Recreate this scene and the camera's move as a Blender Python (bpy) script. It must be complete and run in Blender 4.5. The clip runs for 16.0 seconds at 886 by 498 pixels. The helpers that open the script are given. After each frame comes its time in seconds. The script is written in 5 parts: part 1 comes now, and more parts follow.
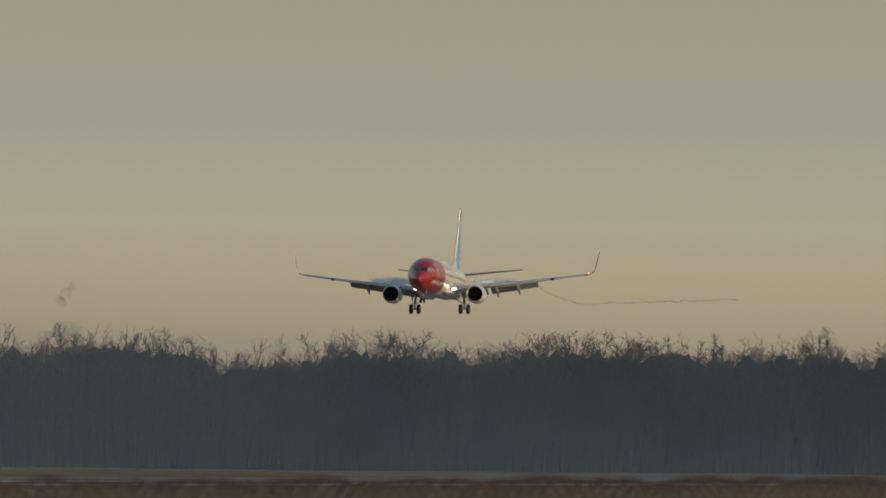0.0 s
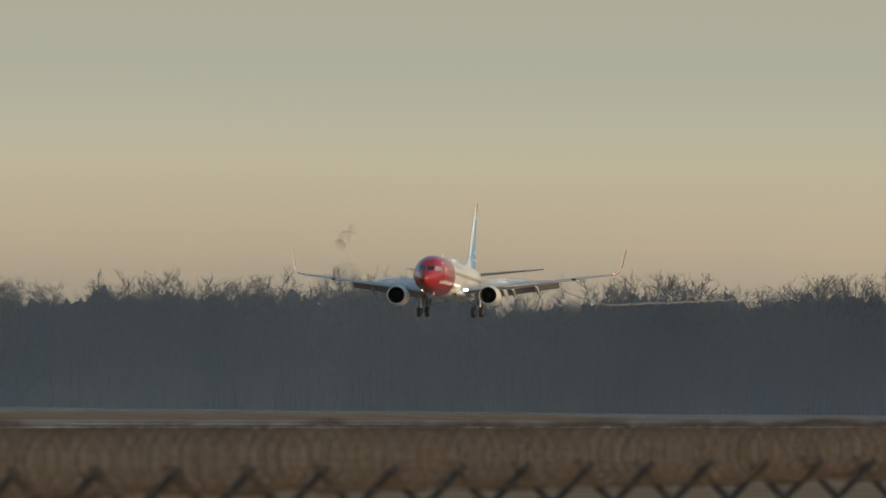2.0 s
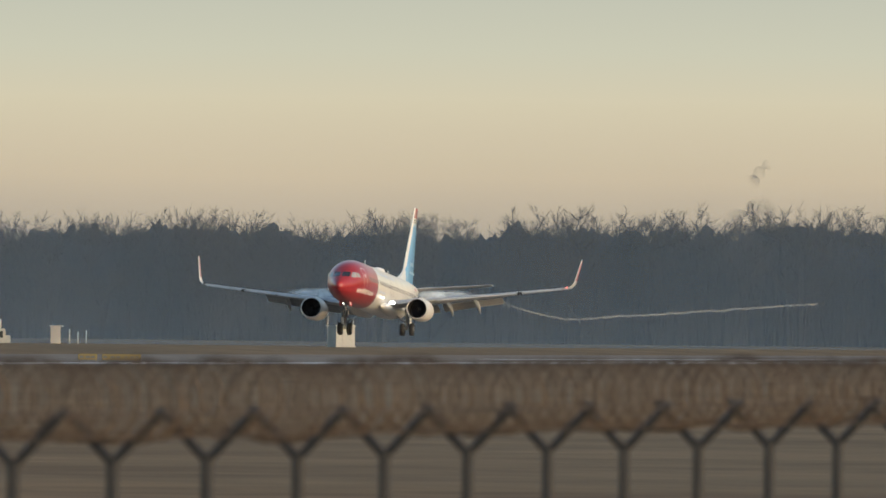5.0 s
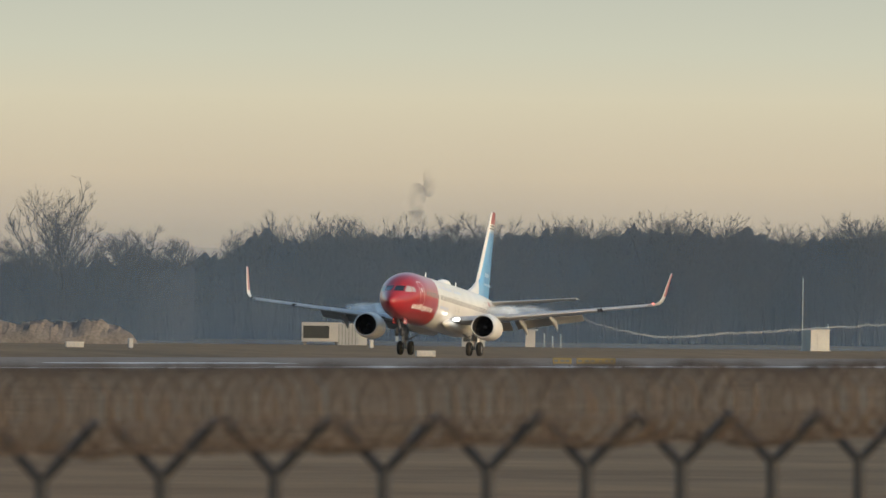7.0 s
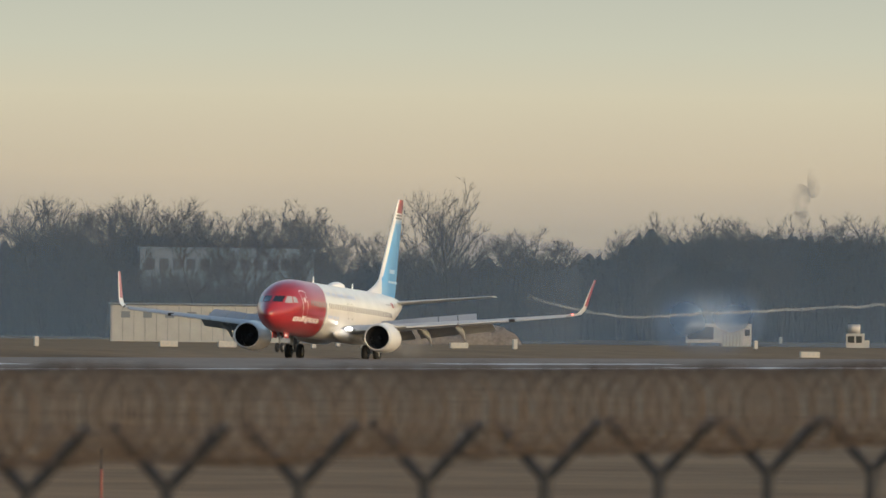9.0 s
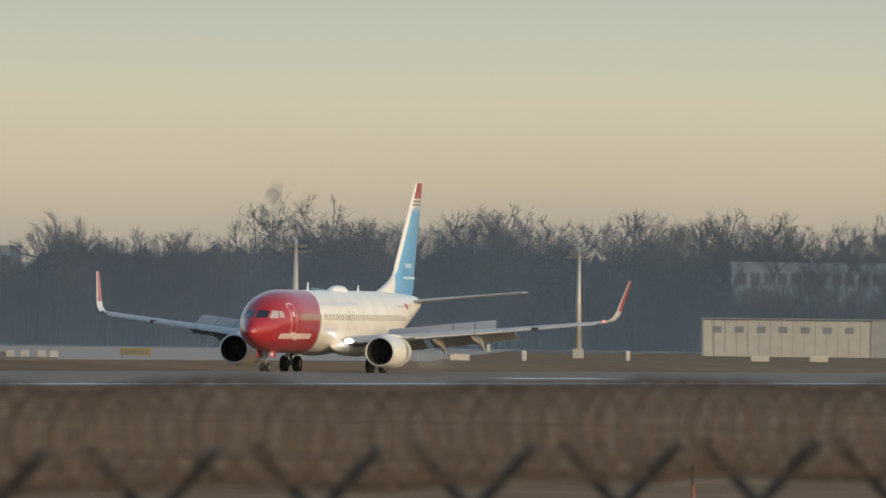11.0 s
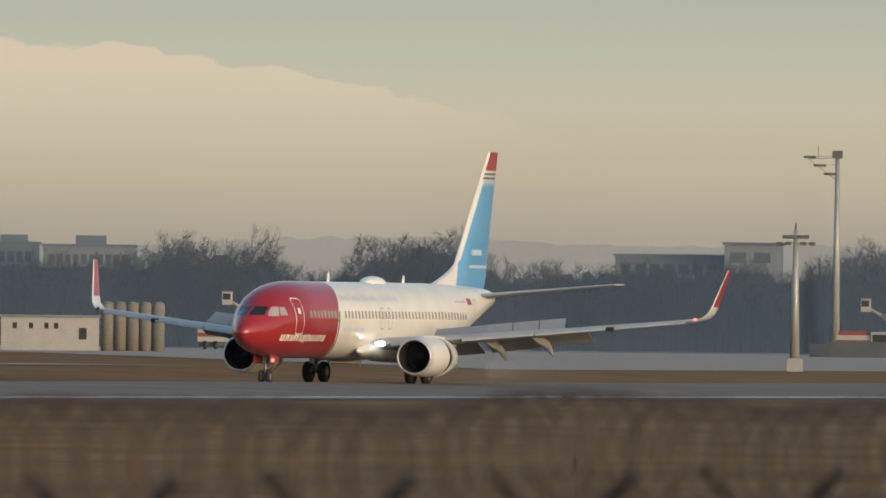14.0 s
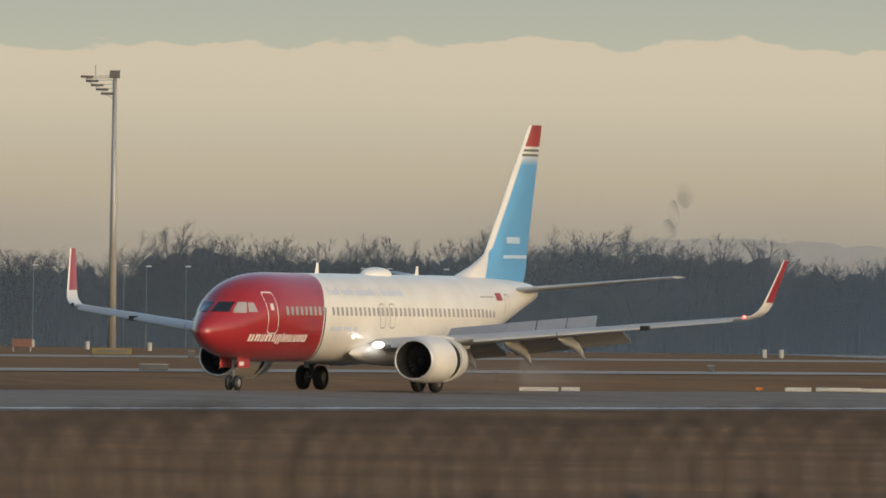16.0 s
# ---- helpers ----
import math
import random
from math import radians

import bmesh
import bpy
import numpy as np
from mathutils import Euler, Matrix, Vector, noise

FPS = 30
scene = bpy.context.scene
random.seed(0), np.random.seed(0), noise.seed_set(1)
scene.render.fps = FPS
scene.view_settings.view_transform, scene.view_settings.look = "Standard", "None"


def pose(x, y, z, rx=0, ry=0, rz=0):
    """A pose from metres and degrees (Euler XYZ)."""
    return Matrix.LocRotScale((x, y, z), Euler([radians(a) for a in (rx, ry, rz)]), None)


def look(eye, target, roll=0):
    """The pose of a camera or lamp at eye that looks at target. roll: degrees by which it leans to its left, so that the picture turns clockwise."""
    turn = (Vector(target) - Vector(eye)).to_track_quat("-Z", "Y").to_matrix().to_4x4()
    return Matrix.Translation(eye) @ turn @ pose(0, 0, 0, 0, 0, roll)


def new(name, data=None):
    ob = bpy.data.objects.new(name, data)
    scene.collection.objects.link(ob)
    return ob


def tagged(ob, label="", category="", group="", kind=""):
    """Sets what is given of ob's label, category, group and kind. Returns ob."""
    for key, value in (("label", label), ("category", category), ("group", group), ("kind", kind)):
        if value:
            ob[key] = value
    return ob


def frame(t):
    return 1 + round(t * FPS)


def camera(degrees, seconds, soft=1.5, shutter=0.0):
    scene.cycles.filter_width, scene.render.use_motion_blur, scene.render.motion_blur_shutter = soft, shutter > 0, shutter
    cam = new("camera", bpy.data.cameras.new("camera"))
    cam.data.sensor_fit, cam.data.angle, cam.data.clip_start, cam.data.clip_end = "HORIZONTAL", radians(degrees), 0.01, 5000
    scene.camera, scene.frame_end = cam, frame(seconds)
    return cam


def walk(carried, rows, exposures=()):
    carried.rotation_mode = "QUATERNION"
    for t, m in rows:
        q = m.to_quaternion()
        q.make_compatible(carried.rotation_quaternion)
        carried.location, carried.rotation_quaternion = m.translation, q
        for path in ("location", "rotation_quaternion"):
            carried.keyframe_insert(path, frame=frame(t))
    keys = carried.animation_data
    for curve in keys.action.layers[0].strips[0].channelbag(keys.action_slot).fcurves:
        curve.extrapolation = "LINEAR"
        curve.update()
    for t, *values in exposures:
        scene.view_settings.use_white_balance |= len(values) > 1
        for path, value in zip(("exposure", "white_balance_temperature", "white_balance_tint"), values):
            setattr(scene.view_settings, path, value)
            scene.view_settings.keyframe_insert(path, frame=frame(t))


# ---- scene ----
# ---- camera: a long lens on a stand that pans left after a landing aircraft ----
EYE = (0.0, 0.0, 3.0)
LEAN = 0.65
cam = camera(2.974, 16.0, soft=1.6)
cam.data.dof.use_dof = True
cam.data.dof.focus_distance = 1100.0
cam.data.dof.aperture_fstop = 9.5
PAN = [  # seconds, bearing to the left of the runway's axis, tilt upwards
    (0.0, 9.299, 0.6812),
    (0.5, 9.525, 0.6313),
    (1.0, 9.754, 0.5850),
    (1.5, 9.988, 0.5312),
    (2.0, 10.234, 0.4790),
    (2.5, 10.490, 0.4382),
    (3.0, 10.726, 0.4033),
    (3.2, 10.794, 0.3873),
    (5.3, 11.860, 0.2311),
    (5.5, 12.039, 0.2329),
    (6.0, 12.454, 0.2377),
    (6.5, 12.849, 0.2408),
    (7.0, 13.215, 0.2424),
    (7.5, 13.490, 0.2393),
    (8.0, 13.811, 0.2299),
    (8.5, 14.125, 0.2302),
    (9.0, 14.505, 0.2316),
    (9.5, 14.949, 0.2398),
    (10.0, 15.406, 0.2461),
    (10.2, 15.588, 0.2497),
    (12.3, 18.206, 0.2581),
    (12.5, 18.455, 0.2571),
    (13.0, 19.104, 0.2612),
    (13.5, 19.775, 0.2631),
    (14.0, 20.434, 0.2594),
    (14.5, 21.101, 0.2633),
    (15.0, 21.889, 0.2620),
    (15.5, 22.801, 0.2612),
    (16.0, 23.750, 0.2599),
]
EXPOSURES = [(0.0, -0.56, 6550, 10), (1.5, -0.34, 6500, 10), (3.2, -0.11, 6450, 10), (5.5, 0.17, 6250, 10), (10.0, 0.08, 6200, 10), (13.0, -0.05, 6200, 10), (16.0, -0.17, 6200, 10)]


def aim(bearing, tilt):
    b, a = radians(bearing), radians(tilt)
    way = Vector((-math.sin(b) * math.cos(a), math.cos(b) * math.cos(a), math.sin(a)))
    return look(EYE, Vector(EYE) + way * 100, LEAN)


walk(cam, [(t, aim(b, a)) for t, b, a in PAN], EXPOSURES)

# ---- sky and sun ----
world = bpy.data.worlds.new("sky")
world.use_nodes = True
scene.world = world
wn = world.node_tree
sky = wn.nodes.new("ShaderNodeTexSky")
sky.sky_type, sky.sun_disc = "NISHITA", False
sky.sun_elevation, sky.sun_rotation = radians(9), radians(115)
sky.dust_density, sky.ozone_density = 2.2, 1.0
wn.links.new(sky.outputs[0], wn.nodes["Background"].inputs[0])
wn.nodes["Background"].inputs[1].default_value = 0.24

sun_data = bpy.data.lights.new("sun", "SUN")
sun_data.energy, sun_data.angle, sun_data.color = 1.0, radians(10), (1.0, 0.87, 0.72)
sun = new("sun", sun_data)
sun.matrix_world = look((0, 0, 0), (-0.9, 0.42, -0.17))


# ---- materials ----
def mat(name, color, rough=0.6, metal=0.0, scale=1.0, vary=0.25, bump=0.0, spec=0.5, coat=0.0, space="Object"):
    """Surface with coarse and fine variation of its colour, and fine relief."""
    m = bpy.data.materials.new(name)
    m.use_nodes = True
    n, l = m.node_tree.nodes, m.node_tree.links
    b = n["Principled BSDF"]
    b.inputs["Roughness"].default_value, b.inputs["Metallic"].default_value = rough, metal
    b.inputs["Specular IOR Level"].default_value = spec
    b.inputs["Coat Weight"].default_value = coat
    co = n.new("ShaderNodeTexCoord")
    big, fine = n.new("ShaderNodeTexNoise"), n.new("ShaderNodeTexNoise")
    big.inputs["Scale"].default_value, fine.inputs["Scale"].default_value = scale, scale * 9
    big.inputs["Detail"].default_value = fine.inputs["Detail"].default_value = 4
    l.new(co.outputs[space], big.inputs["Vector"]), l.new(co.outputs[space], fine.inputs["Vector"])
    add = n.new("ShaderNodeMath")
    add.operation = "ADD"
    l.new(big.outputs[0], add.inputs[0]), l.new(fine.outputs[0], add.inputs[1])
    ramp = n.new("ShaderNodeMapRange")
    ramp.inputs[1].default_value, ramp.inputs[2].default_value = 0.6, 1.4
    ramp.inputs[3].default_value, ramp.inputs[4].default_value = 1 - vary, 1 + vary
    l.new(add.outputs[0], ramp.inputs[0])
    mul = n.new("ShaderNodeVectorMath")
    mul.operation = "SCALE"
    mul.inputs[0].default_value = color
    l.new(ramp.outputs[0], mul.inputs["Scale"])
    l.new(mul.outputs[0], b.inputs["Base Color"])
    if bump:
        bp = n.new("ShaderNodeBump")
        bp.inputs["Strength"].default_value = bump
        l.new(fine.outputs[0], bp.inputs["Height"]), l.new(bp.outputs[0], b.inputs["Normal"])
    return m


GRASS = mat("dry_grass", (0.215, 0.116, 0.050), 0.95, scale=0.04, vary=0.4, spec=0.1)
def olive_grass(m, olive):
    """Turn the grass greyer and greener over the part of the field along the runway's far half."""
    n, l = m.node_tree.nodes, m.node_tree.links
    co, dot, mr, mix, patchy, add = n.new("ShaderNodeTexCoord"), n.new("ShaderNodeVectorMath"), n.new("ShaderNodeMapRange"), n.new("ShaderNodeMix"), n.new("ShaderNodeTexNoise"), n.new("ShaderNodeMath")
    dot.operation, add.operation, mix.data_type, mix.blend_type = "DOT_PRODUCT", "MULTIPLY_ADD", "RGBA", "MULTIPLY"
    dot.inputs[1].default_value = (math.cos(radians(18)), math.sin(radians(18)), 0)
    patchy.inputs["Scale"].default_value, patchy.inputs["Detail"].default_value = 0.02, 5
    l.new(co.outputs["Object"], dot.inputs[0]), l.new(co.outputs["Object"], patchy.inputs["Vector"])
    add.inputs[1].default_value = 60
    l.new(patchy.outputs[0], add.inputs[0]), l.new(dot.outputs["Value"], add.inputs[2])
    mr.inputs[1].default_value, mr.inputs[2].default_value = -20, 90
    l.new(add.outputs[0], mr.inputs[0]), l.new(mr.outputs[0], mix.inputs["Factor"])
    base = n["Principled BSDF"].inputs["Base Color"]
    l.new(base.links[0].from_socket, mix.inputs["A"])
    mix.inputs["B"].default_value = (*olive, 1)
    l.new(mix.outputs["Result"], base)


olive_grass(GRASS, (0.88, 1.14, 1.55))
FROST = mat("frost", (0.62, 0.62, 0.62), 0.7, scale=0.3, vary=0.25)
LINE = mat("road_paint", (0.70, 0.69, 0.66), 0.6, scale=0.3, vary=0.3)
KERB = mat("kerb_white", (0.40, 0.39, 0.37), 0.7, scale=1.2, vary=0.25)
BRUSH = mat("brushwood", (0.060, 0.064, 0.072), 0.95, scale=0.08, vary=0.2, spec=0.05)
ASPHALT = mat("asphalt", (0.222, 0.190, 0.162), 0.95, scale=0.15, vary=0.25, spec=0.08)
CONCRETE = mat("concrete", (0.37, 0.325, 0.275), 0.9, scale=0.1, vary=0.18, spec=0.15)
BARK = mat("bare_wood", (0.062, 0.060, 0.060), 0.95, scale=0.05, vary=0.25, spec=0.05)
WHITE = mat("white_paint", (0.78, 0.77, 0.74), 0.3, scale=0.6, vary=0.04, coat=0.4)
RED = mat("red_paint", (0.55, 0.02, 0.03), 0.25, scale=0.6, vary=0.06, coat=0.5)
GREY = mat("grey_paint", (0.42, 0.43, 0.44), 0.4, scale=0.8, vary=0.06)
DARK = mat("dark_rubber", (0.02, 0.02, 0.022), 0.7, scale=3, vary=0.2)
STEEL = mat("dark_steel", (0.022, 0.023, 0.027), 0.6, metal=0.2, scale=3, vary=0.15)
WIRE = mat("rusty_wire", (0.085, 0.062, 0.045), 0.7, metal=0.2, scale=3, vary=0.3)


# ---- building blocks ----
def part(name, bm, material, parent=None, label=""):
    me = bpy.data.meshes.new(name)
    bm.to_mesh(me)
    bm.free()
    for m in material if isinstance(material, (list, tuple)) else (material,):
        me.materials.append(m)
    ob = new(name, me)
    ob.parent = parent
    if label:
        tagged(ob, label)
    return ob


def smooth(bm, angle=40):
    for f in bm.faces:
        f.smooth = True
    for e in bm.edges:
        if len(e.link_faces) == 2 and e.calc_face_angle(0) > radians(angle):
            e.smooth = False
    return bm


def rings(bm, loops, cap=True, closed=True):
    """Skin over a row of loops with the same count of points."""
    vs = [[bm.verts.new(p) for p in loop] for loop in loops]
    n = len(vs[0])
    for a, b in zip(vs, vs[1:]):
        for i in range(n if closed else n - 1):
            bm.faces.new((a[i], a[(i + 1) % n], b[(i + 1) % n], b[i]))
    if cap:
        bm.faces.new(vs[0][::-1])
        bm.faces.new(vs[-1])
    return bm


def box(bm, x0, x1, y0, y1, z0, z1, bevel=0.0):
    m = Matrix.Translation(((x0 + x1) / 2, (y0 + y1) / 2, (z0 + z1) / 2)) @ Matrix.Diagonal((x1 - x0, y1 - y0, z1 - z0, 1))
    vs = bmesh.ops.create_cube(bm, size=1, matrix=m)["verts"]
    if bevel:
        es = list({e for v in vs for e in v.link_edges})
        bmesh.ops.bevel(bm, geom=es, offset=bevel, segments=1, affect="EDGES")
    return bm


def rod(bm, a, b, r0, r1=None, n=8):
    """A round bar from a to b."""
    a, b = Vector(a), Vector(b)
    r1 = r0 if r1 is None else r1
    q = (b - a).to_track_quat("Z", "Y")
    loops = []
    for c, r in ((a, r0), (b, r1)):
        loops.append([c + q @ Vector((r * math.cos(2 * math.pi * i / n), r * math.sin(2 * math.pi * i / n), 0)) for i in range(n)])
    return rings(bm, loops)


def spot(bearing, dist, z=0.0):
    b = radians(bearing)
    return Vector((-math.sin(b) * dist, math.cos(b) * dist, z))

# ---- ground: one sheet, with the runway's fall towards the camera ----
RX = -316.0
PROFILE = ((-4800, 0.0), (-700, 0.0), (-420, 0.0), (-352, 0.35), (-335, -0.22), (-316, 0.0), (-286, -0.45), (-270, -0.6), (-120, -0.7), (2500, -0.7))


def level(x):
    for (a, za), (b, zb) in zip(PROFILE, PROFILE[1:]):
        if a <= x <= b:
            return za + (zb - za) * (x - a) / (b - a)
    return 0.0


def sheet(name, x0, x1, y0, y1, lift, material, label, category):
    """A strip of ground along the runway that follows the profile."""
    bm = bmesh.new()
    xs = [x0] + [x for x, z in PROFILE if x0 < x < x1] + [x1]
    rings(bm, [[(x, y0, level(x) + lift) for x in xs], [(x, y1, level(x) + lift) for x in xs]], cap=False, closed=False)
    for f in bm.faces:
        if f.normal.z < 0:
            f.normal_flip()
    return tagged(part(name, bm, material), label, category, kind="structure")


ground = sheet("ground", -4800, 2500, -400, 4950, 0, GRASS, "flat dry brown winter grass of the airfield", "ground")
runway = sheet("runway", RX - 17, RX + 34, -200, 3300, 0.03, ASPHALT, "worn dark asphalt runway", "runway")
sheet("runway_edge_line", RX + 28.6, RX + 29.9, -200, 3300, 0.036, LINE, "worn white edge line painted on the runway", "line")
sheet("runway_far_line", RX - 15.6, RX - 15.0, -200, 3300, 0.036, LINE, "worn white edge line painted on the runway", "line")
sheet("taxiway", -660, -620, 1250, 2100, 0.03, CONCRETE, "pale concrete taxiway strip", "taxiway")


def slab(name, corners, z, material, label, category):
    bm = bmesh.new()
    f = bm.faces.new([bm.verts.new((x, y, z)) for x, y in corners])
    if f.normal.z < 0:
        f.normal_flip()
    return tagged(part(name, bm, material), label, category, kind="structure")


slab("apron", [(-345, 1150), (-386, 1064), (-690, 1690), (-900, 2120), (-640, 2200)], 0.05, CONCRETE, "wide pale concrete apron, partly wet", "apron")
sheet("parallel_taxiway", -465, -437, 560, 1125, 0.05, CONCRETE, "pale concrete taxiway along the runway", "taxiway")

sheet("frost_patch", RX + 25.6, RX + 28.3, 1180, 1950, 0.037, FROST, "thin white frost beside the runway's edge line", "frost")
for y0, y1 in ((1475, 1650), (1155, 1222), (1024, 1048), (876, 897)):
    sheet("frost_patch", -300.4, -297.6, y0, y1, 0.037, FROST, "thin white frost left on the runway", "frost")

# low white kerb stones on the far half of the runway
for mark, w in ((23.424, 1.9), (23.317, 0.9), (22.553, 1.3), (22.418, 2.2), (22.283, 1.8)):
    bm = bmesh.new()
    box(bm, -w / 2, w / 2, -0.3, 0.3, 0, 0.2, 0.03)
    p = spot(mark, 815 if mark > 23 else 828)
    tagged(part("kerb_stone", bm, KERB), "low white kerb stone beside the runway", "kerb", "white kerb stones").matrix_basis = pose(p.x, p.y, level(p.x) + 0.05, 0, 0, mark)


# ---- sky far behind ----
def sky_material():
    m = bpy.data.materials.new("far_sky")
    m.use_nodes = True
    n, l = m.node_tree.nodes, m.node_tree.links
    n.clear()

    def node(kind, **kw):
        x = n.new(kind)
        for k, v in kw.items():
            x.inputs[int(k[1:])].default_value = v
        return x

    out, em = n.new("ShaderNodeOutputMaterial"), n.new("ShaderNodeEmission")
    co, sep = n.new("ShaderNodeTexCoord"), n.new("ShaderNodeSeparateXYZ")
    l.new(co.outputs["Object"], sep.inputs[0])
    mr = node("ShaderNodeMapRange", i1=0, i2=130)
    l.new(sep.outputs["Z"], mr.inputs[0])
    ramp = n.new("ShaderNodeValToRGB")
    stops = ((0.0, (0.515, 0.435, 0.332)), (0.22, (0.635, 0.518, 0.365)), (0.33, (0.665, 0.54, 0.362)), (0.48, (0.612, 0.54, 0.375)), (0.60, (0.555, 0.535, 0.402)), (0.72, (0.503, 0.50, 0.395)), (1.0, (0.515, 0.48, 0.36)))
    for k, (pos, col) in enumerate(stops):
        e = ramp.color_ramp.elements[k] if k < 2 else ramp.color_ramp.elements.new(pos)
        e.position, e.color = pos, (*col, 1)
    l.new(mr.outputs[0], ramp.inputs[0])
    # a bank of cloud with a billowing upper edge, and a clear strip of sky over it
    wide, puff = node("ShaderNodeTexNoise", i2=0.006, i3=2.0), node("ShaderNodeTexNoise", i2=0.05, i3=9.0)
    flat = n.new("ShaderNodeMapping")
    flat.inputs["Scale"].default_value = (1, 1, 2.5)
    l.new(co.outputs["Object"], flat.inputs[0])
    l.new(co.outputs["Object"], wide.inputs["Vector"]), l.new(flat.outputs[0], puff.inputs["Vector"])
    def math_node(op, a, b):
        x = n.new("ShaderNodeMath")
        x.operation = op
        for i, v in enumerate((a, b)):
            if isinstance(v, (int, float)):
                x.inputs[i].default_value = v
            else:
                l.new(v, x.inputs[i])
        return x.outputs[0]
    # upper edge falls from left to right
    side = math_node("MULTIPLY", math_node("ADD", sep.outputs["X"], 1700), -0.2)
    side = math_node("MINIMUM", side, 3.0)
    edge = math_node("ADD", side, 77.0)
    edge = math_node("ADD", edge, math_node("MULTIPLY", math_node("SUBTRACT", puff.outputs[0], 0.5), 13.0))
    edge = math_node("ADD", edge, math_node("MULTIPLY", math_node("SUBTRACT", wide.outputs[0], 0.5), 9.0))
    under = node("ShaderNodeMapRange", i1=-0.25, i2=0.6)
    l.new(math_node("SUBTRACT", edge, sep.outputs["Z"]), under.inputs[0])
    fade = node("ShaderNodeMapRange", i1=44.0, i2=74.0)
    l.new(sep.outputs["Z"], fade.inputs[0])
    ends = node("ShaderNodeMapRange", i1=-1598.0, i2=-1650.0, i3=0.0, i4=0.95)
    l.new(sep.outputs["X"], ends.inputs[0])
    amount = math_node("MULTIPLY", math_node("MULTIPLY", under.outputs[0], fade.outputs[0]), ends.outputs[0])
    mix = n.new("ShaderNodeMix")
    mix.data_type = "RGBA"
    mix.inputs["B"].default_value = (0.73, 0.61, 0.43, 1)
    l.new(amount, mix.inputs["Factor"]), l.new(ramp.outputs[0], mix.inputs["A"])
    l.new(mix.outputs["Result"], em.inputs[0])
    l.new(em.outputs[0], out.inputs[0])
    return m


bm = bmesh.new()
low, high = [], []
for k in range(-6, 41):
    low.append(spot(k, 4700, -20)), high.append(spot(k, 4700, 400))
rings(bm, [low, high], cap=False, closed=False)
tagged(part("backdrop", bm, sky_material()), "pale peach and grey evening sky with a cloud bank", "sky", kind="structure")


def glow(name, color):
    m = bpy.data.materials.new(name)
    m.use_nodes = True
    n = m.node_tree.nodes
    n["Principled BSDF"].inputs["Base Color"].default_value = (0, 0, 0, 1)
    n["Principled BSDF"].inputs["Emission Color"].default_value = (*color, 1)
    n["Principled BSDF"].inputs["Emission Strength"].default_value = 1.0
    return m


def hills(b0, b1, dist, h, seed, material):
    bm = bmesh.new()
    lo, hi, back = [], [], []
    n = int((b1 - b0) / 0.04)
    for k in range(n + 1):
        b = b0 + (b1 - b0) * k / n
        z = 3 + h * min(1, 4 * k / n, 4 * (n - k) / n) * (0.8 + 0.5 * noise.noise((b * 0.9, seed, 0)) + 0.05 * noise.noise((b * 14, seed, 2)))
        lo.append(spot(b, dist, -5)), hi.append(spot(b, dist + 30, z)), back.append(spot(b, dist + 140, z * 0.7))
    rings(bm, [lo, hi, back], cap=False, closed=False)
    return tagged(part("hazed_hills", bm, material), "low wooded hills glowing in a painted evening haze tone", "hills", kind="structure")


# each range emits its haze tone, so the haze is painted into the hills
hills(16.2, 26, 4400, 27, 3, glow("hazed_hills", (0.475, 0.40, 0.305)))
hills(12.0, 15.2, 4450, 29, 5, glow("hazed_hills_pale", (0.50, 0.415, 0.315)))
hills(6.5, 12.2, 4500, 21, 8, glow("hazed_hills_paler", (0.51, 0.42, 0.315)))

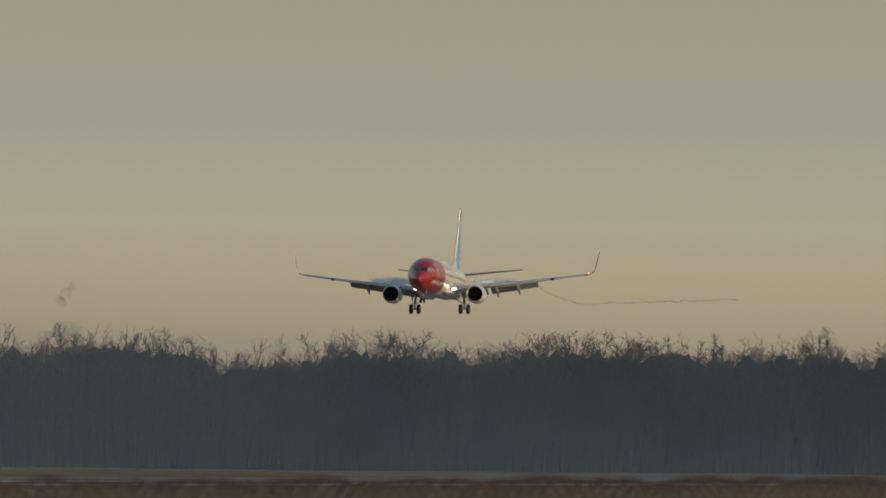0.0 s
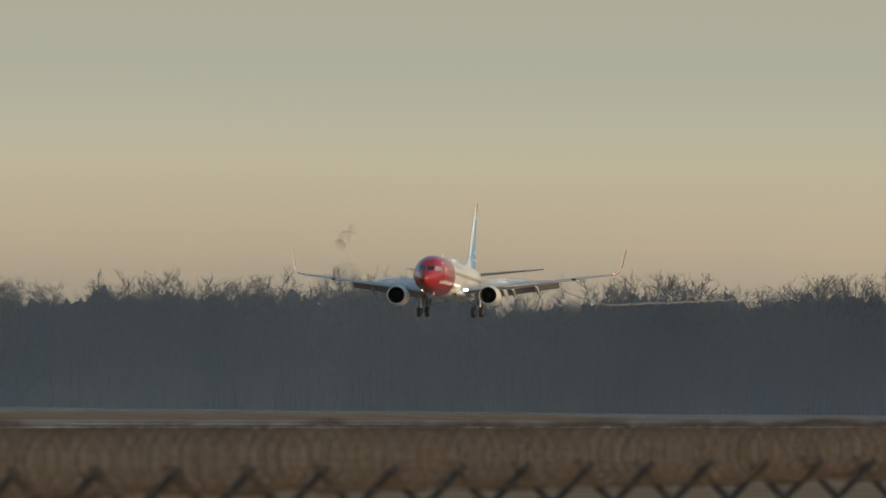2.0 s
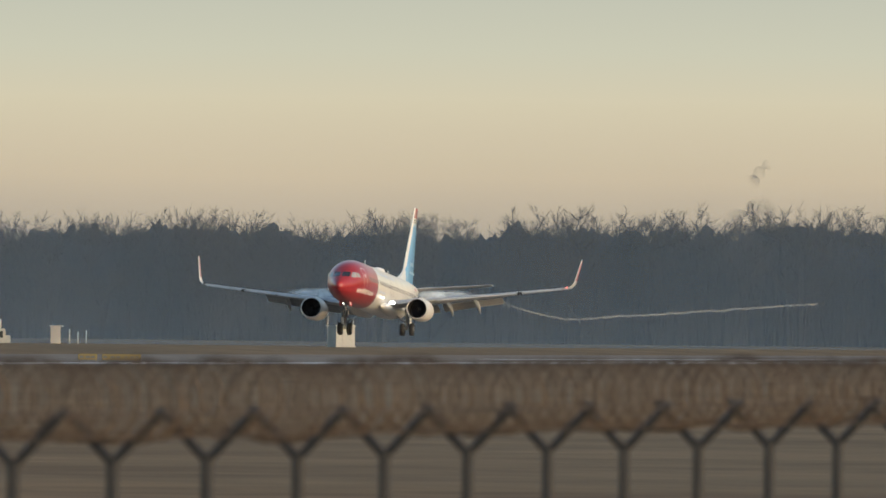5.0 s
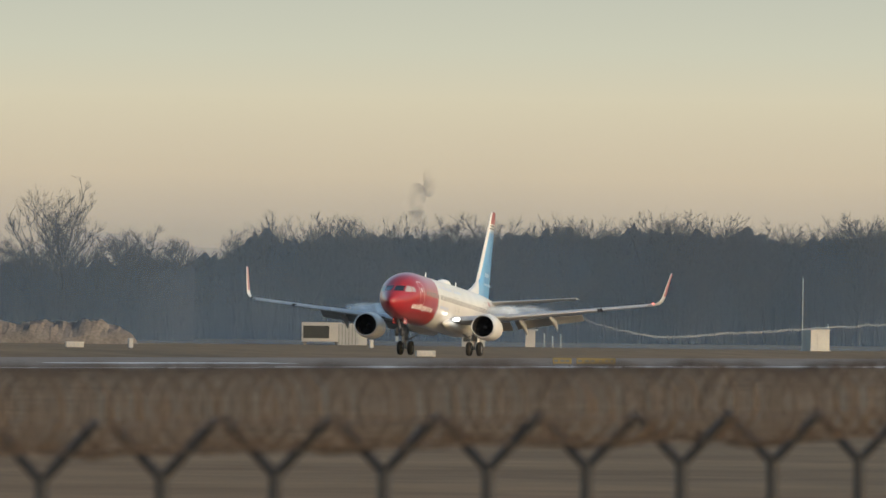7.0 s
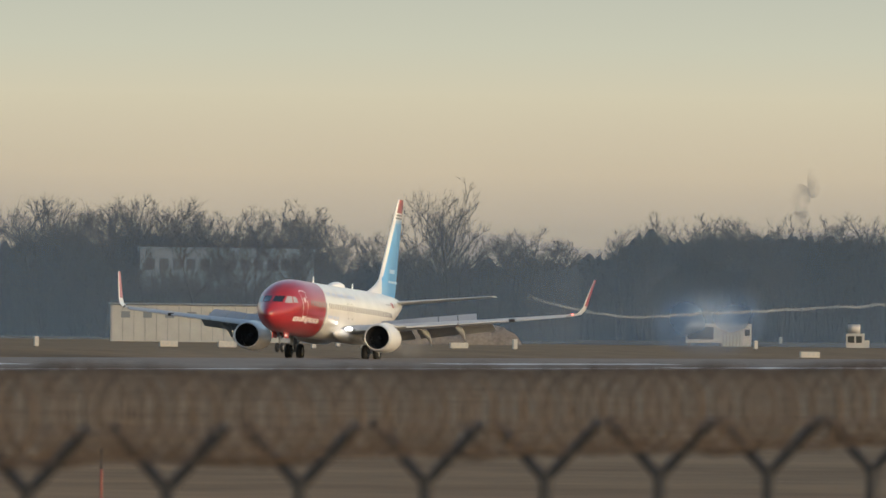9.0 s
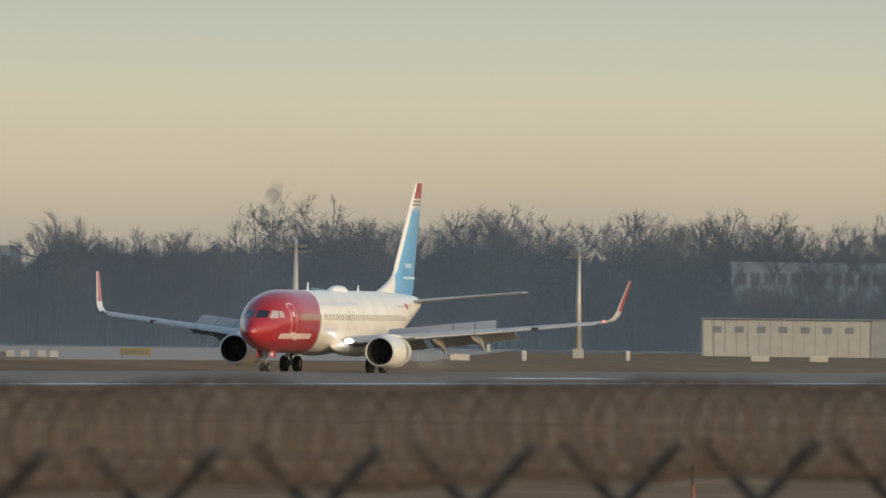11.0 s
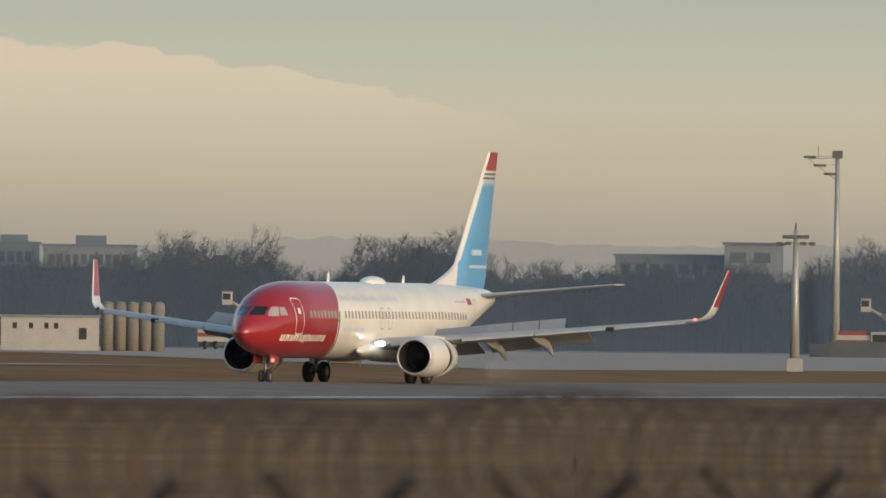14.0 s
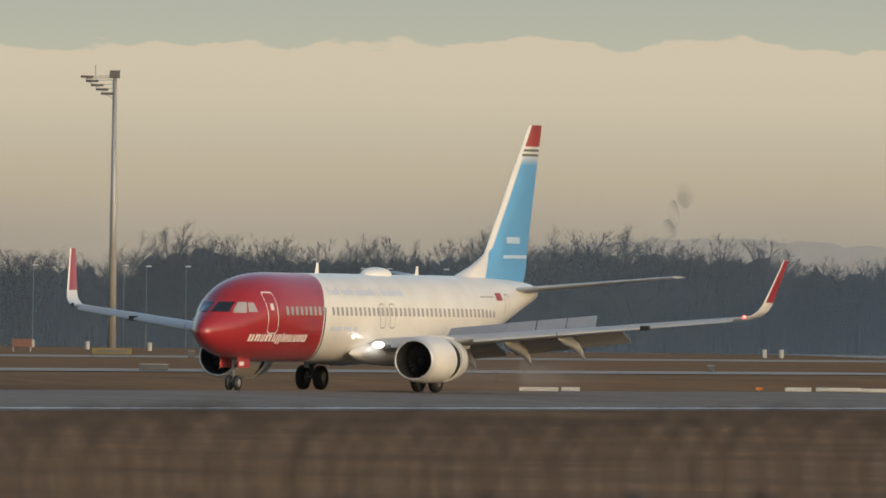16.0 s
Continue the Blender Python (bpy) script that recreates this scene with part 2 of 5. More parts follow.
# ---- leafless trees ----
def bare_tree(seed, height=16.0, spread=0.5, stems=1, rich=1, thin=1.0):
    """Arrays of a leafless tree: (trunk and limbs), (crown of twigs), as vertices and faces."""
    rnd = random.Random(seed)
    wood, twig = ([], []), ([], [])

    def stick(store, a, b, r0, r1, flat):
        v, f = store
        d = (b - a).normalized()
        u = d.cross(Vector((rnd.gauss(0, 1), rnd.gauss(0, 1), rnd.gauss(0, 1)))).normalized()
        k = len(v)
        if flat == 2:
            v += [a + u * r0, a - u * r0, b]
            f.append((k, k + 1, k + 2))
            return
        if flat:
            v += [a + u * r0, a - u * r0, b - u * r1, b + u * r1]
            f.append((k, k + 1, k + 2, k + 3))
            return
        w = d.cross(u)
        for c, r in ((a, r0), (b, r1)):
            for i in range(3):
                t = 2.0944 * i
                v.append(c + (u * math.cos(t) + w * math.sin(t)) * r)
        for i in range(3):
            j = (i + 1) % 3
            f.append((k + i, k + j, k + 3 + j, k + 3 + i))

    KIDS = ((3, 2), (3, 2), (2, 3), (2, 3), (1, 0)) if rich < 2 else ((3, 3), (3, 3), (2, 3), (2, 4), (2, 0))

    def grow(a, d, length, r, depth):
        steps, kids = KIDS[depth]
        p = a
        for i in range(steps):
            d = (d + Vector((rnd.gauss(0, 0.12), rnd.gauss(0, 0.12), 0.07 + rnd.gauss(0, 0.06)))).normalized()
            q = p + d * length / steps
            if q.z > height * rnd.uniform(0.9, 1.03) * (1.0 - 0.42 * min(1.2, math.hypot(q.x, q.y) / (height * 0.36)) ** 2.2):
                for _ in range(5 if depth < 3 else 0):
                    side = Vector((rnd.gauss(0, 1), rnd.gauss(0, 1), rnd.gauss(0.4, 0.6))).normalized()
                    grow(p, (d + side * 0.8).normalized(), height * rnd.uniform(0.04, 0.09), 0.022 * thin, 3)
                return
            stick(wood if depth < 3 else twig, p, q, r * (1 - 0.6 * i / steps), r * (1 - 0.6 * (i + 1) / steps), 2 if depth > 2 else depth > 1)
            p = q
            for _ in range(kids):
                if depth == 0 and i == 0 and rnd.random() < 0.6:
                    continue
                side = Vector((rnd.gauss(0, 1), rnd.gauss(0, 1), rnd.gauss(0.15, 0.5))).normalized()
                way = (d * rnd.uniform(0.6, 1.0) + side * spread * rnd.uniform(0.8, 1.5)).normalized()
                grow(p - d * rnd.uniform(0, length / steps), way, length * (rnd.uniform(0.40, 0.60) if depth < 2 else rnd.uniform(0.42, 0.66)), max(r * 0.46, (0.036 if depth < 2 else 0.022) * thin), depth + 1)

    for k in range(stems):
        a = 6.28 * k / max(1, stems) + rnd.random()
        tilt = 0.0 if stems == 1 else 0.24
        grow(Vector((0.2 * math.cos(a), 0.2 * math.sin(a), 0)), Vector((math.cos(a) * tilt, math.sin(a) * tilt, 1)).normalized(), height * 0.64, height * 0.011 / stems ** 0.4, 0)
    top = max(p.z for p in twig[0])
    k = height / top
    out = []
    for v, f in (wood, twig):
        a = np.array([(p.x * k, p.y * k, p.z * k) for p in v], dtype=np.float32)
        out.append((a, np.array(f, dtype=np.int32)))
    return out


def raw_mesh(name, v, f, material):
    me = bpy.data.meshes.new(name)
    me.vertices.add(len(v)), me.loops.add(f.size), me.polygons.add(len(f))
    me.vertices.foreach_set("co", v.astype(np.float32).ravel())
    me.loops.foreach_set("vertex_index", f.astype(np.int32).ravel())
    me.polygons.foreach_set("loop_start", np.arange(0, f.size, f.shape[1], dtype=np.int32))
    me.update(calc_edges=True)
    me.materials.append(material)
    return me


KINDS = [bare_tree(s, 16, sp, st) for s, sp, st in ((1, 0.62, 1), (2, 0.5, 2), (3, 0.75, 1), (4, 0.48, 1), (5, 0.65, 2), (6, 0.58, 1))]


DIPS = ((9.8, 10.15, 0.88), (13.95, 14.85, 0.74), (17.9, 18.35, 0.85), (19.1, 19.65, 0.82), (19.75, 20.3, 0.78), (20.75, 20.95, 0.8), (21.45, 22.05, 0.82), (22.25, 22.6, 0.84), (24.8, 25.25, 0.78))


def edge_height(b):
    """Height of the canopy over the bearing b."""
    low = 1.0
    for b0, b1, k in DIPS:
        if b0 - 0.1 < b < b1 + 0.1:
            low = min(low, k + (1 - k) * max(0.0, b0 - b, b - b1) / 0.1)
    return low * (0.905 + 0.12 * noise.noise((b * 4.1, 7.7, 0)) + 0.08 * noise.noise((b * 13.0, 2.2, 0)))


def wood_strip(b0, b1, dist, depth, h, count, seed, low=1.0):
    """Far woods: many leafless trees in one body, with a dense thicket among them."""
    rnd = random.Random(seed)
    sets = (([], [], [0]), ([], [], [0]))
    for k in range(count):
        b = b0 + (b1 - b0) * (k + rnd.random()) / count
        p = spot(b, dist + depth * rnd.random() ** 1.5)
        tall = h * edge_height(b) * rnd.uniform(0.85, 1.05) / 16
        wide, a = tall * rnd.uniform(1.0, 1.35), rnd.uniform(0, 6.28)
        c, s = math.cos(a) * wide, math.sin(a) * wide
        for (v, f), (vs, fs, base) in zip(rnd.choice(KINDS), sets):
            w = np.empty_like(v)
            w[:, 0], w[:, 1], w[:, 2] = v[:, 0] * c - v[:, 1] * s + p.x, v[:, 0] * s + v[:, 1] * c + p.y, v[:, 2] * tall - 0.2
            vs.append(w), fs.append(f + base[0])
            base[0] += len(v)
    for name, (vs, fs, base) in zip(("woods", "woods_twigs"), sets):
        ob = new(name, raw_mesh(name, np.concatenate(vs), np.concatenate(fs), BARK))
        tagged(ob, "leafless grey-brown winter woods along the airfield", "woods", kind="stuff")


def thicket(b0, b1, dist, h, seed, dense):
    """Dense brushwood: rounded ragged clumps, one row behind the other."""
    rnd = random.Random(seed)
    vs, fs, base = [], [], 0
    n = int((b1 - b0) * 0.01745 * dist / 0.5)
    for row in range(3):
        grid = []
        for j in range(9):
            q = j / 8
            for k in range(n + 1):
                b = b0 + (b1 - b0) * k / n
                z = h * (dense + 0.05 * row) * edge_height(b) * (1 + 0.06 * noise.noise((b * 9, row, seed)) + 0.02 * noise.noise((b * 38, row, seed))) * q
                d = dist + row * 13 + 7 * q * q + 0.3 * noise.noise((b * 22, z * 0.35, seed + row))
                p = spot(b + rnd.uniform(-0.006, 0.006), d, z - 0.4 + (rnd.uniform(-0.9, 0.7) if j == 8 else 0))
                grid.append((p.x, p.y, p.z))
        vs += grid
        i = np.arange(n)
        for j in range(8):
            a0 = base + j * (n + 1) + i
            fs.append(np.stack([a0, a0 + 1, a0 + n + 2, a0 + n + 1], 1))
        base += len(grid)
    ob = new("thicket", raw_mesh("thicket", np.array(vs), np.concatenate(fs), BRUSH))
    ob.data.shade_smooth()
    return tagged(ob, "dense dark leafless undergrowth below the woods", "undergrowth", kind="stuff")


def shrub(seed):
    """Brushwood of many thin upright stems with side shoots, one metre high."""
    rnd = random.Random(seed)
    v, f = [], []

    def blade(a, b, r):
        u = (b - a).cross(Vector((rnd.gauss(0, 1), rnd.gauss(0, 1), 0.1))).normalized() * r
        k = len(v)
        v.extend((a + u, a - u, b - u * 0.3, b + u * 0.3))
        f.append((k, k + 1, k + 2, k + 3))

    for _ in range(36):
        a = Vector((rnd.gauss(0, 0.13), rnd.gauss(0, 0.13), 0))
        top = a + Vector((rnd.gauss(0, 0.09), rnd.gauss(0, 0.09), rnd.uniform(0.55, 1.0)))
        blade(a, top, 0.0042)
        for _ in range(3):
            q = a.lerp(top, rnd.uniform(0.35, 0.95))
            blade(q, q + Vector((rnd.gauss(0, 0.09), rnd.gauss(0, 0.09), rnd.uniform(0.08, 0.28))), 0.003)
    return np.array([tuple(c) for c in v], dtype=np.float32), np.array(f, dtype=np.int32)


SHRUBS = [shrub(s) for s in range(5)]


def brush_strip(b0, b1, dist, h, count, seed, dense):
    rnd = random.Random(seed + 50)
    vs, fs, base = [], [], 0
    for k in range(count):
        b = b0 + (b1 - b0) * (k + rnd.random()) / count
        p = spot(b, dist - 3 + 30 * rnd.random() ** 2)
        z = h * (dense + 0.14) * edge_height(b) * rnd.uniform(0.6, 1.0)
        a, w = rnd.uniform(0, 6.28), z * rnd.uniform(0.7, 1.1)
        c, s = math.cos(a) * w, math.sin(a) * w
        v, f = rnd.choice(SHRUBS)
        q = np.empty_like(v)
        q[:, 0], q[:, 1], q[:, 2] = v[:, 0] * c - v[:, 1] * s + p.x, v[:, 0] * s + v[:, 1] * c + p.y, v[:, 2] * z - 0.3
        vs.append(q), fs.append(f + base)
        base += len(v)
    ob = new("brushwood", raw_mesh("brushwood", np.concatenate(vs), np.concatenate(fs), BRUSH))
    return tagged(ob, "thin leafless brushwood along the edge of the woods", "brushwood", kind="stuff")


for b0, b1, dist, h, count, seed, dense in ((5.5, 10.6, 2560, 24.0, 215, 1, 0.74), (10.6, 14.05, 2500, 21.4, 165, 2, 0.74), (14.05, 17.1, 2260, 21.0, 120, 3, 0.62), (17.1, 20.2, 2160, 17.2, 145, 4, 0.72), (20.2, 26.5, 2120, 16.4, 260, 5, 0.72)):
    wood_strip(b0, b1, dist, 45, h, count, seed)
    brush_strip(b0, b1, dist, h, int((b1 - b0) * 30), seed, dense)
    thicket(b0, b1, dist + 8, h, seed, dense)

brush_strip(14.85, 15.62, 2236, 13.2, 150, 9, 0.66)

SINGLE = {}


def lone_tree(mark, dist, height, kind, wide=1.0, label="bare broad-crowned tree standing above the winter woods"):
    if kind not in SINGLE:
        seed, spread, stems = ((21, 0.42, 5), (22, 0.7, 3), (23, 0.45, 2), (24, 0.65, 1))[kind]
        (wv, wf), (tv, tf) = bare_tree(seed, 16, spread, stems, 2 if stems < 4 else 1, 0.8)
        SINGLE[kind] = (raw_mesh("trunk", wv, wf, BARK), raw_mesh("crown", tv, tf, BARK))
    tree = tagged(new("tree"), label, "tree", "trees above the woods")
    for name, me in zip(("trunk", "crown"), SINGLE[kind]):
        o = tagged(new(name, me), kind="stuff")
        o.parent = tree
    k = height / 16
    p = spot(mark, dist)
    tree.matrix_basis = pose(p.x, p.y, -0.2, 0, 0, (mark * 977) % 360) @ Matrix.Diagonal((k * wide, k * wide, k, 1))


lone_tree(14.505, 2140, 21.6, 0, 1.0, "tall bare many-stemmed tree before the woods")
ROUND = ((9.876, 2480, 20.5), (8.373, 2480, 19.4), (8.728, 2480, 18.0), (9.045, 2470, 17.6), (10.407, 2490, 19.6), (11.304, 2440, 19.2), (11.826, 2440, 18.0), (12.181, 2440, 18.2),
         (12.408, 2440, 18.6), (12.759, 2440, 18.0), (13.488, 2430, 18.6), (13.668, 2430, 17.6), (14.989, 2170, 17.2), (15.158, 2170, 17.8), (15.328, 2170, 17.0))
for k, (b, d, h) in enumerate(ROUND):
    lone_tree(b, d, h, (1, 3, 2, 1, 3)[k % 5], 0.95)
LATE = ((15.643, 2170, 17.4), (16.317, 2190, 18.6), (16.791, 2190, 17.0), (17.322, 2100, 15.6), (17.797, 2076, 17.3), (18.517, 2076, 15.8), (18.745, 2076, 16.3), (18.973, 2076, 15.4),
        (20.371, 2066, 16.2), (20.599, 2066, 14.8), (21.073, 2066, 15.9), (21.261, 2066, 14.9), (21.413, 2066, 15.0), (22.058, 2700, 20.6), (23.094, 2066, 16.2), (23.340, 2066, 16.0), (23.625, 2066, 16.0),
        (24.023, 2066, 14.8), (24.446, 2066, 14.9), (24.611, 2066, 16.0), (24.763, 2066, 14.8))
for k, (b, d, h) in enumerate(LATE):
    lone_tree(b, d, h, (1, 3, 1, 2, 3)[k % 5], 1.0)


# ---- evening haze over the far meadows, painted into one translucent sheet ----
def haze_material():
    m = bpy.data.materials.new("haze_sheet")
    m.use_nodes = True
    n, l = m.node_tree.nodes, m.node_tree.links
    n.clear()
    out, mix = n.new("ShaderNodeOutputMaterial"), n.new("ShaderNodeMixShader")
    clear, haze_tint = n.new("ShaderNodeBsdfTransparent"), n.new("ShaderNodeBsdfDiffuse")
    haze_tint.inputs[0].default_value = (0.108, 0.162, 0.248, 1)
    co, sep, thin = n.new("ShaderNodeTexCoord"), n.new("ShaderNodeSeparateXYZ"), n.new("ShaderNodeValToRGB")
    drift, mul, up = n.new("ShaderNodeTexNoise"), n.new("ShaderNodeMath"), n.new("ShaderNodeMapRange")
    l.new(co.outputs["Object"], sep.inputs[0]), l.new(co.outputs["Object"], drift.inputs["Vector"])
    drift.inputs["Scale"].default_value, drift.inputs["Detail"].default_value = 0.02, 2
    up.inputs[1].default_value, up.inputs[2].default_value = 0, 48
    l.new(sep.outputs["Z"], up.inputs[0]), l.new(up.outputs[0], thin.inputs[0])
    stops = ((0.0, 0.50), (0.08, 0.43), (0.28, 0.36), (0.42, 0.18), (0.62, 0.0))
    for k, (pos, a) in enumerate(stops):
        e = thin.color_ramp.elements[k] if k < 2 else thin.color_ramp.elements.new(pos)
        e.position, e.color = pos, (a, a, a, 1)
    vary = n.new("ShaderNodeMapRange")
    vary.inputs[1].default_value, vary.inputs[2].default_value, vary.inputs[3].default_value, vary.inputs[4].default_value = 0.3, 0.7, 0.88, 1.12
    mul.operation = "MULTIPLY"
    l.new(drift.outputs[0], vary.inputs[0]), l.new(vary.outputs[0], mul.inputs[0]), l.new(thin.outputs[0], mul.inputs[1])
    # a thicker stretch of haze is painted in between these X limits
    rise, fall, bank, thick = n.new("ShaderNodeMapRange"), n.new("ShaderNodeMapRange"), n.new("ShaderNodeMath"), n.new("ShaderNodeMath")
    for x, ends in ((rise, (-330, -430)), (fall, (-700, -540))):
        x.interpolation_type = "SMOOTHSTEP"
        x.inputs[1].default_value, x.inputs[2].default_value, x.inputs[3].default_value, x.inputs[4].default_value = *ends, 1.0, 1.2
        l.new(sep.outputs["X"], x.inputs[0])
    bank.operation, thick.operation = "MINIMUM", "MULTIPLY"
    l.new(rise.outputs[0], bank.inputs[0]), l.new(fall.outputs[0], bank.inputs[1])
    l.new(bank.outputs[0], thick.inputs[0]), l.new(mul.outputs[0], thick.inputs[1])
    l.new(thick.outputs[0], mix.inputs[0]), l.new(clear.outputs[0], mix.inputs[1]), l.new(haze_tint.outputs[0], mix.inputs[2])
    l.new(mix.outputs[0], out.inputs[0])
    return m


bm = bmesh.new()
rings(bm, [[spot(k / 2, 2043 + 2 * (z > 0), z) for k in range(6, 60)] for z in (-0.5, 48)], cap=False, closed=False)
haze = tagged(part("haze_sheet", bm, haze_material()), "translucent sheet tinted blue-grey as evening haze before the far woods", "haze", kind="stuff")
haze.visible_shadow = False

# ---- the airliner: origin on the ground midway between the main wheels, nose towards -Y, left wing towards +X ----
NOSE = -19.05


def painted(name, rough=0.28):
    """A glossy paint and a function that lays one colour over another where a value is above zero."""
    m = bpy.data.materials.new(name)
    m.use_nodes = True
    n, l = m.node_tree.nodes, m.node_tree.links
    b = n["Principled BSDF"]
    b.inputs["Roughness"].default_value, b.inputs["Coat Weight"].default_value = rough, 0.35
    co, sep = n.new("ShaderNodeTexCoord"), n.new("ShaderNodeSeparateXYZ")
    l.new(co.outputs["Object"], sep.inputs[0])
    grime = n.new("ShaderNodeTexNoise")
    grime.inputs["Scale"].default_value, grime.inputs["Detail"].default_value = 0.7, 6
    l.new(co.outputs["Object"], grime.inputs["Vector"])

    def calc(op, a, b2=0.0):
        x = n.new("ShaderNodeMath")
        x.operation = op
        for i, v in enumerate((a, b2)):
            if isinstance(v, (int, float)):
                x.inputs[i].default_value = v
            else:
                l.new(v, x.inputs[i])
        return x.outputs[0]

    state = {"c": None}

    def lay(color, value=None, width=0.02):
        if value is None:
            rgb = n.new("ShaderNodeRGB")
            rgb.outputs[0].default_value = (*color, 1)
            state["c"] = rgb.outputs[0]
            return
        mr = n.new("ShaderNodeMapRange")
        mr.inputs[1].default_value, mr.inputs[2].default_value = -width, width
        l.new(value, mr.inputs[0])
        mix = n.new("ShaderNodeMix")
        mix.data_type = "RGBA"
        mix.inputs["B"].default_value = (*color, 1)
        l.new(mr.outputs[0], mix.inputs["Factor"]), l.new(state["c"], mix.inputs["A"])
        state["c"] = mix.outputs["Result"]

    def done():
        mr = n.new("ShaderNodeMapRange")
        mr.inputs[1].default_value, mr.inputs[2].default_value, mr.inputs[3].default_value, mr.inputs[4].default_value = 0.3, 0.75, 1.03, 0.88
        l.new(grime.outputs[0], mr.inputs[0])
        sc = n.new("ShaderNodeVectorMath")
        sc.operation = "SCALE"
        l.new(state["c"], sc.inputs[0]), l.new(mr.outputs[0], sc.inputs["Scale"])
        l.new(sc.outputs[0], b.inputs["Base Color"])
        return m

    return calc, lay, done, sep.outputs


WHITE_C, RED_C, BLUE_C, NAVY_C = (0.72, 0.70, 0.66), (0.31, 0.022, 0.028), (0.11, 0.35, 0.66), (0.02, 0.025, 0.05)


def hull_paint():
    calc, lay, done, (x, y, z) = painted("fuselage_paint")
    lay(WHITE_C)
    up = calc("SUBTRACT", z, 3.1)
    line = calc("ADD", calc("MULTIPLY", calc("MULTIPLY", up, up), 0.36), NOSE + 9.45)
    lay(NAVY_C, calc("MINIMUM", calc("SUBTRACT", calc("ADD", line, 0.26), y), calc("SUBTRACT", 3.75, z)))
    lay(WHITE_C, calc("SUBTRACT", calc("ADD", line, 0.10), y))
    lay(RED_C, calc("SUBTRACT", line, y))
    return done()


def fin_paint():
    calc, lay, done, (x, y, z) = painted("fin_paint")
    lay(WHITE_C)
    front = calc("ADD", calc("MULTIPLY", calc("SUBTRACT", z, 6.3), 0.838), NOSE + 32.1)
    foot = calc("MULTIPLY", calc("MAXIMUM", calc("SUBTRACT", 6.6, z), 0.0), 1.4)
    lay(BLUE_C, calc("SUBTRACT", calc("SUBTRACT", y, calc("SUBTRACT", front, foot)), 0.3), 0.06)
    lay(WHITE_C, calc("SUBTRACT", z, 10.75), 0.25)
    for a in (10.98, 11.2):
        lay((0.08, 0.09, 0.09), calc("SUBTRACT", 0.06, calc("ABSOLUTE", calc("SUBTRACT", z, a))), 0.015)
    lay(RED_C, calc("SUBTRACT", z, 11.38))
    lay(WHITE_C, calc("SUBTRACT", calc("ADD", front, 0.16), y))
    return done()


def winglet_paint():
    calc, lay, done, (x, y, z) = painted("winglet_paint")
    lay(WHITE_C)
    front = calc("ADD", calc("MULTIPLY", calc("SUBTRACT", z, 4.1), 0.6), 4.72)
    lay(RED_C, calc("MINIMUM", calc("SUBTRACT", z, 4.22), calc("SUBTRACT", y, calc("ADD", front, 0.12))))
    return done()


HULL_P, FIN_P, WINGLET_P = hull_paint(), fin_paint(), winglet_paint()
WING_M = mat("wing_grey", (0.40, 0.41, 0.42), 0.38, scale=0.9, vary=0.08, metal=0.1)
SPOIL_M = mat("spoiler_grey", (0.29, 0.31, 0.34), 0.6, scale=0.9, vary=0.10)
FLAP_M = mat("flap_grey", (0.30, 0.31, 0.32), 0.45, scale=0.9, vary=0.10)
NACELLE_M = mat("nacelle_white", (0.66, 0.65, 0.62), 0.3, scale=0.9, vary=0.06, coat=0.3)
LIP_M = mat("bare_lip", (0.60, 0.60, 0.60), 0.5, metal=0.5, scale=2, vary=0.08)
# near-black puts the shade inside intake and reverser gap into the colour
BLACK_M = mat("dark_hollow", (0.012, 0.012, 0.014), 0.8, scale=2, vary=0.2)
# fan metal darkened by the shade deep in the intake
FAN_M = mat("fan_shaded_titanium", (0.06, 0.06, 0.065), 0.45, metal=0.4, scale=3, vary=0.1)
GLASS_M = mat("cockpit_glass", (0.015, 0.018, 0.02), 0.06, scale=2, vary=0.1, spec=0.8)
# pale grey puts the sky's reflection into the colour of dark glass
SHEEN_PANE_M = mat("sky_sheen_pane", (0.34, 0.33, 0.34), 0.2, scale=2, vary=0.1)
FRAME_M = mat("frame_white", (0.62, 0.60, 0.58), 0.4, scale=2, vary=0.05)
SEAM_M = mat("exit_outline", (0.30, 0.29, 0.28), 0.5, scale=2, vary=0.05)
LETTER_W = mat("letter_white", (0.72, 0.66, 0.64), 0.4, scale=2, vary=0.05)
LETTER_F = mat("letter_fin", (0.44, 0.56, 0.70), 0.4, scale=2, vary=0.05)
LETTER_B = mat("letter_pale_blue", (0.50, 0.55, 0.66), 0.4, scale=2, vary=0.05)
RED_M = mat("flag_red", (0.33, 0.035, 0.04), 0.4, scale=2, vary=0.05)
STRUT_M = mat("strut_grey", (0.30, 0.30, 0.31), 0.4, scale=3, vary=0.1, metal=0.3)
HUB_M = mat("wheel_hub", (0.35, 0.35, 0.36), 0.4, scale=3, vary=0.1, metal=0.4)


def lamp_glass(name, color, power):
    m = bpy.data.materials.new(name)
    m.use_nodes = True
    b = m.node_tree.nodes["Principled BSDF"]
    b.inputs["Emission Color"].default_value, b.inputs["Emission Strength"].default_value = (*color, 1), power
    return m


LANDING_M, DIM_M, RED_LAMP = lamp_glass("landing_light", (1.0, 0.97, 0.9), 5), lamp_glass("turnoff_light", (1.0, 0.9, 0.7), 2.0), lamp_glass("red_light", (1.0, 0.07, 0.03), 2.5)

plane = tagged(new("airliner"), "twin-engine passenger jet, red nose, white body, blue tail", "airplane")

